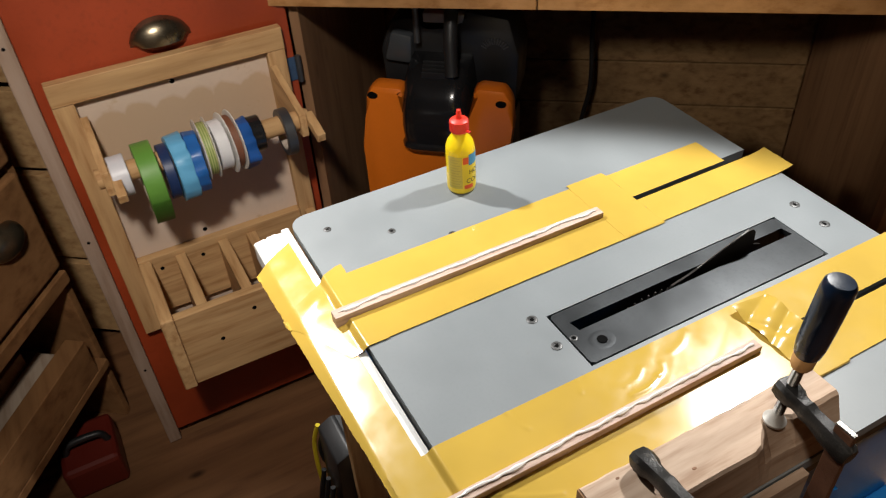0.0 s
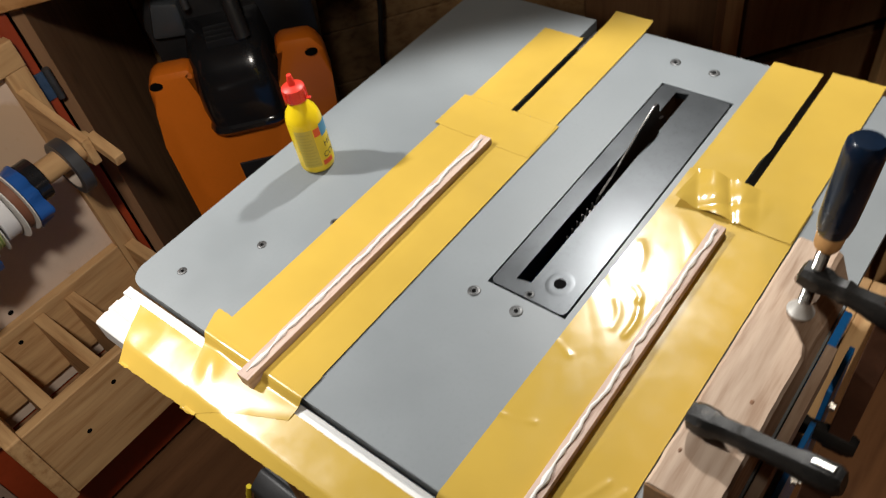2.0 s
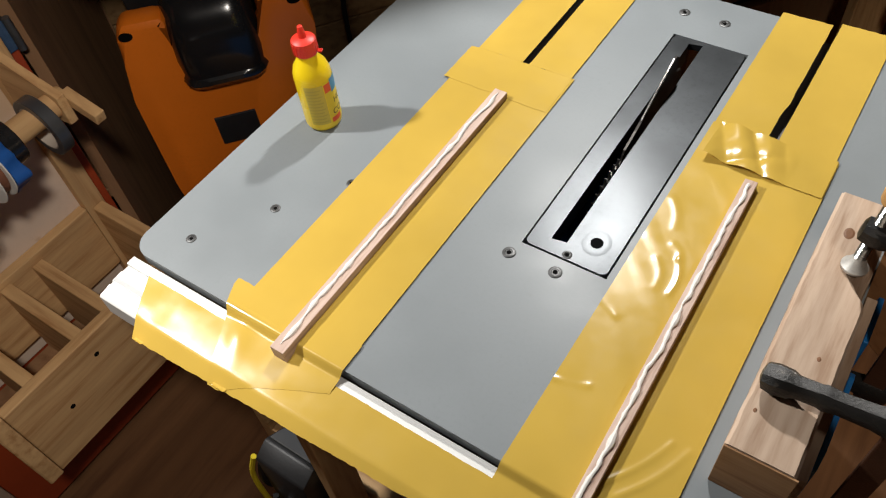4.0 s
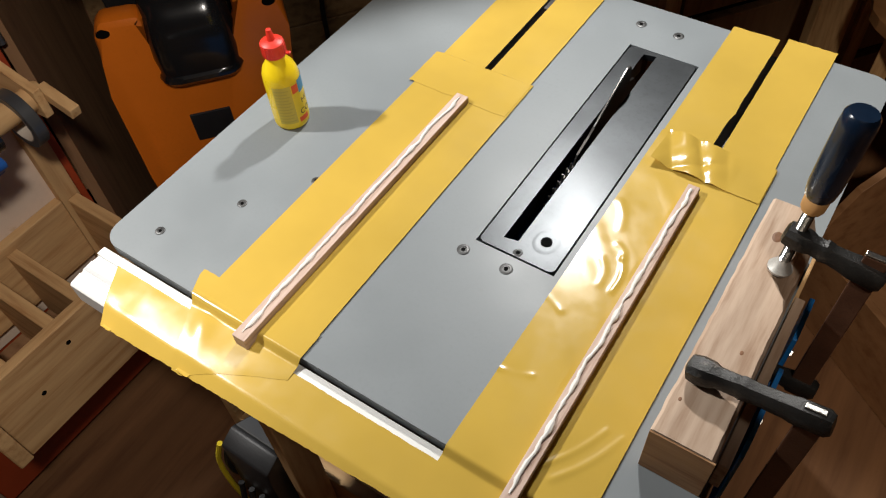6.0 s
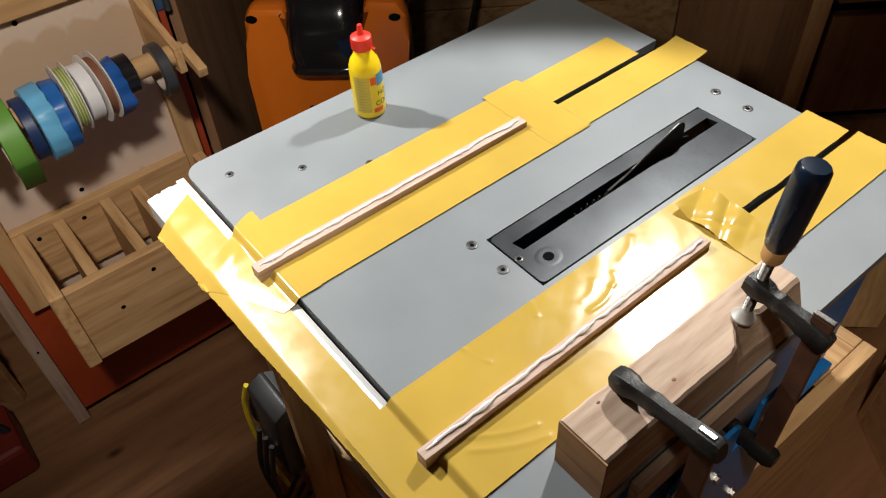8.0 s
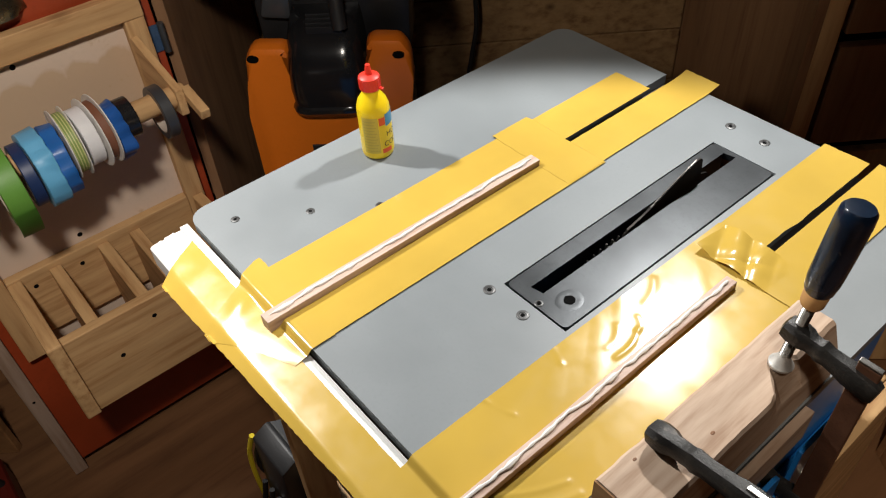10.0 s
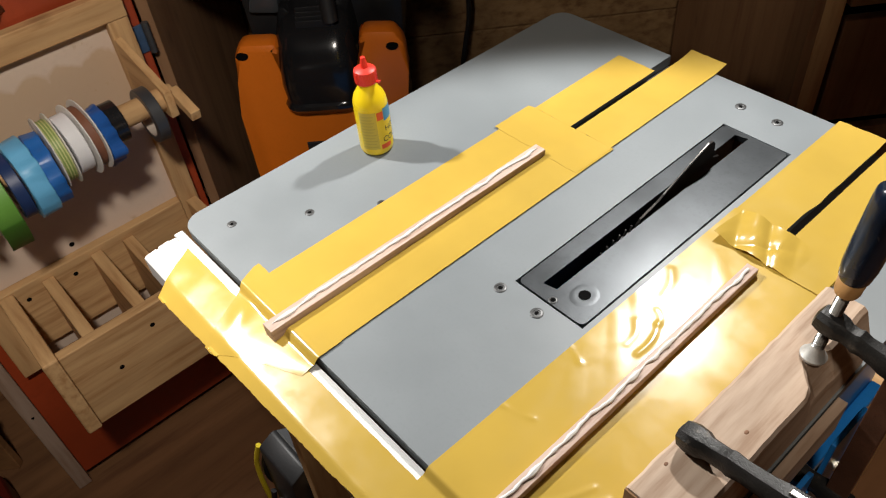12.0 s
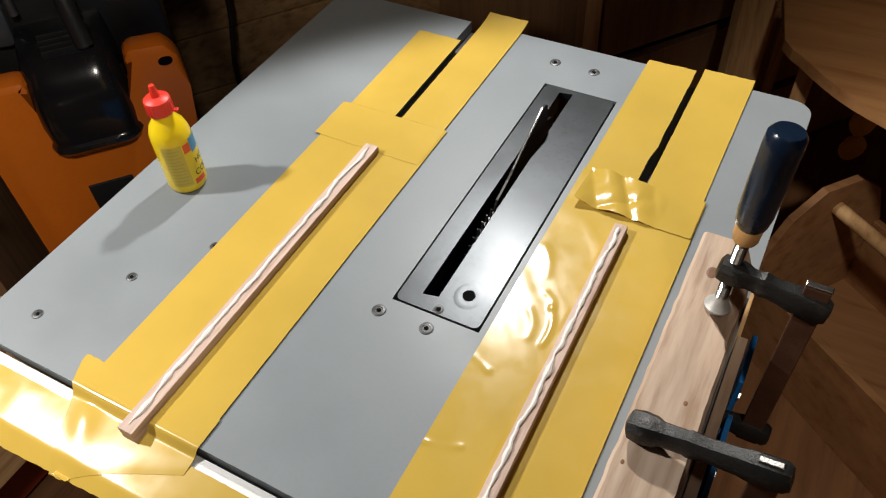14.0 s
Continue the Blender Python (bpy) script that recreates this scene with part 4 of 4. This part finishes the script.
# solid near-black filling, the cabinet's inner shade given as colour
part("carcass_shade", room_box(0.642, 1.85, BACK + 0.01, EDGE - 0.085, 0.0, BZ - 0.005), HOLE, bench, "near-black box standing for the shade inside the cabinet")
for z0, z1 in ((0.04, 0.27), (0.29, 0.53), (0.55, 0.74), (0.76, 0.925)):
    d = part("drawer", room_box(-1.55, -0.985, EDGE - 0.060, EDGE - 0.038, z0, z1, 0.002), PINE_Y, bench, "brown pine drawer front")
    bm = L([(0.030, 0.0), (0.030, 0.004), (0.022, 0.014), (0.002, 0.018)], ROOM @ Matrix.Translation((-1.06, EDGE - 0.0375, (z0 + z1) / 2)) @ Matrix.Rotation(radians(-90), 4, "X") @ Matrix.Diagonal((1.4, 0.8, 1, 1)), 24)
    part("drawer_pull", bm, PEWTER, d, "dark metal pull", smooth=True)
part("side_panel", room_box(-0.982, -0.964, BACK + 0.004, EDGE - 0.030, 0.0, BZ - 0.001, 0.001), PLY, bench)
part("inner_shelf", room_box(-0.9635, -0.4905, BACK + 0.004, EDGE - 0.060, 0.46, 0.478, 0.001), PLY, bench)
cable = thing("wall_cable", ROOM @ Vector((0.04, BACK + 0.02, 0.3)), "black cable hanging in front of the boarded wall", "cable")
pts = [ROOM @ Vector((u, BACK + 0.05, z)) for u, z in ((0.050, 0.94), (0.055, 0.74), (0.058, 0.62), (0.062, 0.50), (0.050, 0.42), (0.038, 0.34), (0.035, 0.20), (0.02, 0.006))]
part("flex", tube(bend(pts), 0.006, 10), BLACK, cable, smooth=True)

# ---- orange machine in the bay ----
VC = Vector((-0.625, 0.170, 0.0))
VM = Matrix.Translation(VC) @ Matrix.Rotation(math.atan2(0.75, 0.66), 4, "Z")
vac = thing("pressure_washer", (VC.x, VC.y, 0.0), "orange and black upright machine with a glossy black hood", "machine")


def shell(outline, depth, back, material, name, label, bevel):
    # outline in local x and z, pushed back from the front face
    m = VM @ Matrix(((1, 0, 0, 0), (0, 0, 1, back), (0, 1, 0, 0), (0, 0, 0, 1)))
    return part(name, prism(outline, depth, m, bevel), material, vac, label, smooth=True)


shell([(-0.135, 0.05), (0.125, 0.05), (0.142, 0.40), (0.140, 0.635), (0.148, 0.700), (0.147, 0.752), (0.132, 0.776), (0.080, 0.779), (0.071, 0.765), (0.068, 0.690), (0.056, 0.652), (0.030, 0.640), (-0.040, 0.638), (-0.064, 0.650), (-0.072, 0.690), (-0.060, 0.755), (-0.066, 0.768), (-0.124, 0.770), (-0.139, 0.745), (-0.142, 0.700), (-0.153, 0.635), (-0.153, 0.45)], 0.045, 0.0, ORANGE, "front_shell", "orange moulded front shell", 0.012)
shell([(-0.13, 0.05), (0.12, 0.05), (0.136, 0.40), (0.134, 0.66), (-0.136, 0.66), (-0.147, 0.45)], 0.145, 0.0455, BLACK, "rear_body", "black rear body", 0.008)
# hood: a swelling that overhangs the shell
bm = bmesh.new()
secs = []
for z, w, f in ((0.643, 0.060, 0.000), (0.645, 0.066, -0.026), (0.653, 0.068, -0.034), (0.660, 0.066, -0.033), (0.664, 0.065, -0.028), (0.690, 0.067, -0.030), (0.722, 0.066, -0.026), (0.752, 0.064, -0.012), (0.775, 0.062, 0.010), (0.790, 0.060, 0.040), (0.800, 0.058, 0.080)):
    row = []
    for k in range(17):
        q = -1 + 2 * k / 16
        row.append(bm.verts.new(VM @ Vector((-0.003 + q * w, f * 0.8 + 0.030 * abs(q) ** 7, z))))
    row += [bm.verts.new(VM @ Vector((-0.003 + w, 0.13, z))), bm.verts.new(VM @ Vector((-0.003 - w, 0.13, z)))]
    secs.append(row)
for a, b in zip(secs, secs[1:]):
    for k in range(19):
        bm.faces.new((a[k], a[(k + 1) % 19], b[(k + 1) % 19], b[k]))
bm.faces.new(secs[0])
bm.faces.new(secs[-1][::-1])
part("hood", bm, GLOSSBLACK, vac, "glossy black curved hood", smooth=True)
shell([(-0.125, 0.700), (0.140, 0.700), (0.145, 0.80), (0.125, 0.872), (0.040, 0.885), (0.030, 0.840), (-0.040, 0.835), (-0.050, 0.868), (-0.105, 0.860), (-0.130, 0.80)], 0.12, 0.095, BLACK, "top_housing", "black ribbed top housing", 0.010)
shell([(-0.118, 0.785), (-0.062, 0.780), (-0.058, 0.838), (-0.100, 0.846)], 0.05, 0.075, surface("smoke_plastic", (0.05, 0.055, 0.06), 0.3), "lamp_pod", "smoke grey plastic pod", 0.008)
for k in range(4):
    part("hood_rib", box(bmesh.new(), -0.028, 0.034, 0.020 + k * 0.006, 0.023 + k * 0.006, 0.780 + k * 0.005, 0.794 + k * 0.005, 0.0006, VM), BLACK, vac)
for x in (-0.132, 0.134):
    # flat black disc in place of the well's shade
    part("screw_well", L([(0.0085, 0), (0.0085, 0.003)], VM @ pose(x + (0.010 if x < 0 else -0.008), 0.0015, 0.750, 90, 0, 0) @ Matrix.Diagonal((1.2, 0.8, 1, 1)), 20), HOLE, vac)
for k in range(11):
    a = radians(30 + k * 12)
    part("vent_slot", box(bmesh.new(), -0.0012, 0.0012, -0.002, 0.002, 0.018, 0.030, 0, VM @ Matrix.Translation((0.098, 0.0935, 0.805)) @ Matrix.Rotation(a - radians(90), 4, "Y")), SCREW, vac)
part("handle_tube", tube([VM @ Vector((-0.046, 0.07, 0.83)), VM @ Vector((-0.048, 0.075, 0.930))], 0.006, 12), SCREW, vac, "steel handle tube", smooth=True)
part("handle_grip", tube(bend([VM @ Vector((0.030, 0.020, 0.79)), VM @ Vector((0.026, 0.04, 0.86)), VM @ Vector((0.024, 0.08, 0.935))]), 0.013, 12), BLACK, vac, smooth=True)
part("grey_plate", box(bmesh.new(), -0.040, 0.040, 0.095, 0.115, 0.858, 0.878, 0.003, VM), surface("grey_plate", (0.32, 0.32, 0.33), 0.4, 0.2), vac, "grey metal plate")
part("red_badge", box(bmesh.new(), -0.030, 0.012, 0.125, 0.13, 0.88, 0.92, 0.003, VM), RED, vac, "red panel")
part("grip_recess", box(bmesh.new(), -0.050, 0.018, -0.0025, 0.006, 0.512, 0.570, 0.002, VM), BLACK, vac, "black recessed grip")
shell([(-0.03, 0.395), (0.07, 0.395), (0.07, 0.475), (-0.03, 0.475)], 0.01, -0.003, BLACK, "lower_recess", "black recess", 0.002)

# ---- tote and ply shelf beyond the saw ----
tote = thing("tool_tote", ROOM @ Vector((0.93, 0.05, 0.0)), "wooden tool tote with gable ends and dowel handle", "tool tote")
TW = wood("tote_wood", (0.37, 0.19, 0.085), (0.24, 0.11, 0.045), "x", 0.6, 0.55, 0.3)
GO = [(0.772, 0.0), (1.10, 0.0), (1.10, 0.20), (1.055, 0.30), (0.985, 0.355), (0.900, 0.360), (0.835, 0.315), (0.772, 0.20)]
for s in (-0.215, 0.30):
    part("gable_end", prism(GO, 0.016, ROOM @ Matrix(((1, 0, 0, 0), (0, 0, 1, s), (0, 1, 0, 0), (0, 0, 0, 1))), 0.001), TW, tote)
part("side_board", room_box(0.772, 0.788, -0.1985, 0.2995, 0.001, 0.195, 0.0015), TW, tote)
part("side_board", room_box(1.084, 1.10, -0.1985, 0.2995, 0.001, 0.195, 0.0015), TW, tote)
part("bottom_board", room_box(0.7885, 1.0835, -0.1985, 0.2995, 0.001, 0.012), TW, tote)
part("dowel_handle", tube([ROOM @ Vector((0.945, -0.198, 0.300)), ROOM @ Vector((0.945, 0.299, 0.300))], 0.014, 16), PINE_Y, tote, "round pale dowel handle", smooth=True)
side = thing("ply_shelf", (0.5, 0.9, 0.0), "plywood shelf on posts with a rounded cut-out edge", "shelf")
so = [(0.195, 1.02), (0.226, 0.875), (0.243, 0.852)] + [(0.262 + 0.14 * k / 6, 0.836 - 0.105 * k / 6 - 0.012 * math.sin(math.pi * k / 6)) for k in range(7)] + [(0.70, 0.55), (0.95, 0.9), (0.55, 1.25)]
part("shelf_board", prism(so, 0.02, Matrix.Translation((0, 0, 0.60))), wood("shelf_ply", (0.50, 0.25, 0.10), (0.34, 0.15, 0.055), "x", 0.5, 0.55, 0.5), side)
part("post", B(0.262, 0.290, 0.875, 0.903, 0.0, 0.599, 0.002), PINE_Z, side)
part("post", B(0.66, 0.69, 0.66, 0.69, 0.0, 0.599, 0.002), PINE_Z, side)
PADY = plain("pad_yellow", (0.78, 0.42, 0.02), 0.4)
for px, py, pz, turn in ((0.404, 1.100, 0.341, -14), (0.405, 1.108, 0.271, 8), (0.419, 1.092, 0.410, 20)):
    clip = thing("spring_clamp", (px, py, pz), "black spring clamp with yellow pads hanging below the ply shelf", "clamp", "spring clamps below the shelf")
    mp = Matrix.Translation((px, py, pz)) @ Matrix.Rotation(radians(28), 4, "Z") @ Matrix.Rotation(radians(turn), 4, "Y")
    lemon = [(0.026 * math.cos(radians(k * 15)) * (1 + 0.04 * math.cos(radians(k * 45))), 0.031 * math.sin(radians(k * 15)) + (0.007 if k == 6 else 0.0)) for k in range(24)]
    part("pad", prism(lemon, 0.012, mp @ Matrix.Rotation(radians(90), 4, "X"), 0.002), PADY, clip, "yellow plastic pad", smooth=True)
    part("jaw", tube(bend([mp @ Vector((0.0, 0.0, 0.033)), mp @ Vector((-0.012, 0.012, 0.075)), Vector((px - 0.01, py + 0.02, 0.59))]), 0.007, 8), BLACK, clip, smooth=True)
part("screw_eye", tube(bend([(0.320, 0.880, 0.602), (0.318, 0.878, 0.585), (0.312, 0.872, 0.574), (0.305, 0.868, 0.580)]), 0.0035, 8), STEEL, side, "bright screw eye", smooth=True)
plank = thing("pine_plank", (0.0, 0.98, 0.0), "pine plank leaning against the workbench drawers", "plank")
part("plank", box(bmesh.new(), -0.045, 0.045, -0.011, 0.011, 0.0, 0.95, 0.002, Matrix.Translation(ROOM @ Vector((0.86, -0.44, 0.012))) @ Matrix.Rotation(math.atan2(0.8, 0.6), 4, "Z") @ Matrix.Rotation(radians(-7), 4, "X") @ Matrix.Rotation(radians(7), 4, "Y")), PINE_Z, plank)

# ---- black box on the saw's front, with cords ----
cb = thing("cable_box", (-0.21, -0.23, 0.30), "black plastic box with yellow cord hung under the saw's front", "box")
o = [(0.0, 0.0), (0.062, 0.0), (0.062, 0.150), (0.030, 0.172), (0.004, 0.158)]
part("housing", prism(o, 0.085, Matrix(((0, 0, 1, -0.262), (1, 0, 0, -0.258), (0, 1, 0, 0.30), (0, 0, 0, 1))), 0.004), BLACK, cb, smooth=True)
part("top_plate", box(bmesh.new(), -0.256, -0.184, -0.032, 0.0, 0.0, 0.002, 0.0006, Matrix.Translation((0, -0.197, 0.4535)) @ Matrix.Rotation(radians(-34), 4, "X")), surface("grey_rubber", (0.10, 0.10, 0.10), 0.5), cb, "grey worn top plate")
yc = plain("yellow_cord", (0.75, 0.58, 0.03), 0.4)
part("yellow_cord", tube(bend([(-0.266, -0.252, 0.455), (-0.278, -0.262, 0.40), (-0.272, -0.266, 0.33), (-0.262, -0.262, 0.25), (-0.25, -0.25, 0.16)]), 0.004, 8), yc, cb, "yellow cord", smooth=True)
for k in range(3):
    part("cord", tube(bend([(-0.25 + k * 0.02, -0.262, 0.36), (-0.245 + k * 0.022, -0.280, 0.27), (-0.235 + k * 0.012, -0.270, 0.16 - k * 0.02), (-0.21 + k * 0.02, -0.24, 0.24)]), 0.0045, 8), BLACK, cb, smooth=True)
part("reel", L([(0.045, 0.0), (0.048, 0.002), (0.048, 0.008), (0.040, 0.012), (0.016, 0.013)], Matrix.Translation((-0.2625, -0.222, 0.385)) @ Matrix.Rotation(radians(-90), 4, "Y") @ Matrix.Diagonal((1.25, 0.8, 1, 1)), 28), BLACK, cb, "round black reel flange", smooth=True)
part("wood_brace", B(-0.155, -0.135, -0.238, -0.195, 0.0, 0.70, 0.002), PINE_Z, cb, "pine brace")

# ---- drawer unit standing square to the bench ----
OLDPINE = wood("old_pine", (0.33, 0.165, 0.068), (0.19, 0.085, 0.034), "x", 0.6, 0.5, 0.4)
unit = thing("drawer_unit", ROOM @ Vector((-1.2, 0.0, 0.0)), "brown pine drawer unit with an open shelf below its drawers", "drawer unit")
UF = -0.972
part("end_panel", room_box(-1.45, UF - 0.022, -0.385, -0.367, 0.0, 0.98, 0.002), OLDPINE, unit)
part("end_panel", room_box(-1.45, UF - 0.022, 0.50, 0.518, 0.0, 0.98, 0.002), OLDPINE, unit)
part("back_panel", room_box(-1.468, -1.4505, -0.385, 0.518, 0.0, 0.98, 0.001), OLDPINE, unit)
part("unit_top", room_box(-1.468, UF + 0.004, -0.390, 0.522, 0.981, 1.005, 0.003), OLDPINE, unit)
for z0, z1 in ((0.485, 0.712), (0.735, 0.965)):
    d = part("drawer", room_box(UF - 0.020, UF, -0.362, 0.495, z0, z1, 0.006), OLDPINE, unit, "orange-brown pine drawer front")
    for s in (-0.262, 0.36):
        bm = bmesh.new()
        lathe(bm, [(0.047, 0.0), (0.046, 0.006), (0.040, 0.015), (0.028, 0.022), (0.002, 0.025)], ROOM @ Matrix.Translation((UF + 0.0005, s, (z0 + z1) / 2 + 0.03)) @ Matrix.Rotation(radians(90), 4, "Y") @ Matrix.Diagonal((0.72, 1, 1, 1)), 28)
        part("cup_pull", bm, PEWTER, d, "tarnished pewter cup pull", smooth=True)
part("cross_rail", room_box(-1.0, UF, -0.3665, 0.4995, 0.440, 0.470, 0.002), OLDPINE, unit)
part("shelf", room_box(-1.449, UF - 0.002, -0.3665, 0.4995, 0.185, 0.206, 0.002), OLDPINE, unit)
PALE = wood("pale_strip_wood", (0.50, 0.40, 0.31), (0.34, 0.24, 0.17), "x", 0.6, 0.5, 0.3)
for k, (u0, u1, z0, z1, mt, words) in enumerate(((-1.02, -0.975, 0.2065, 0.300, OLDPINE, "aged brown pine board standing on the open shelf"), (-1.075, -1.024, 0.2065, 0.285, PALE, "pale planed board standing on the open shelf"), (-1.13, -1.08, 0.2065, 0.315, OLDPINE, "aged brown pine board standing on the open shelf"))):
    b = thing("pine_board", ROOM @ Vector(((u0 + u1) / 2, 0.05, z0)), words, "board", "boards on the open shelf")
    part("board", room_box(u0, u1, -0.33 + 0.03 * k, 0.46, z0, z1, 0.002), mt, b)
rb = thing("tool_case", (-0.77, -0.66, 0.0), "dark red plastic tool case on the floor", "case")
part("case_body", B(-0.84, -0.70, -0.72, -0.60, 0.0, 0.090, 0.012), surface("dark_red_plastic", (0.14, 0.014, 0.007), 0.5), rb)
part("case_grip", tube(bend([(-0.76, -0.615, 0.088), (-0.76, -0.63, 0.115), (-0.76, -0.69, 0.115), (-0.76, -0.705, 0.088)]), 0.008, 10), BLACK, rb, smooth=True)
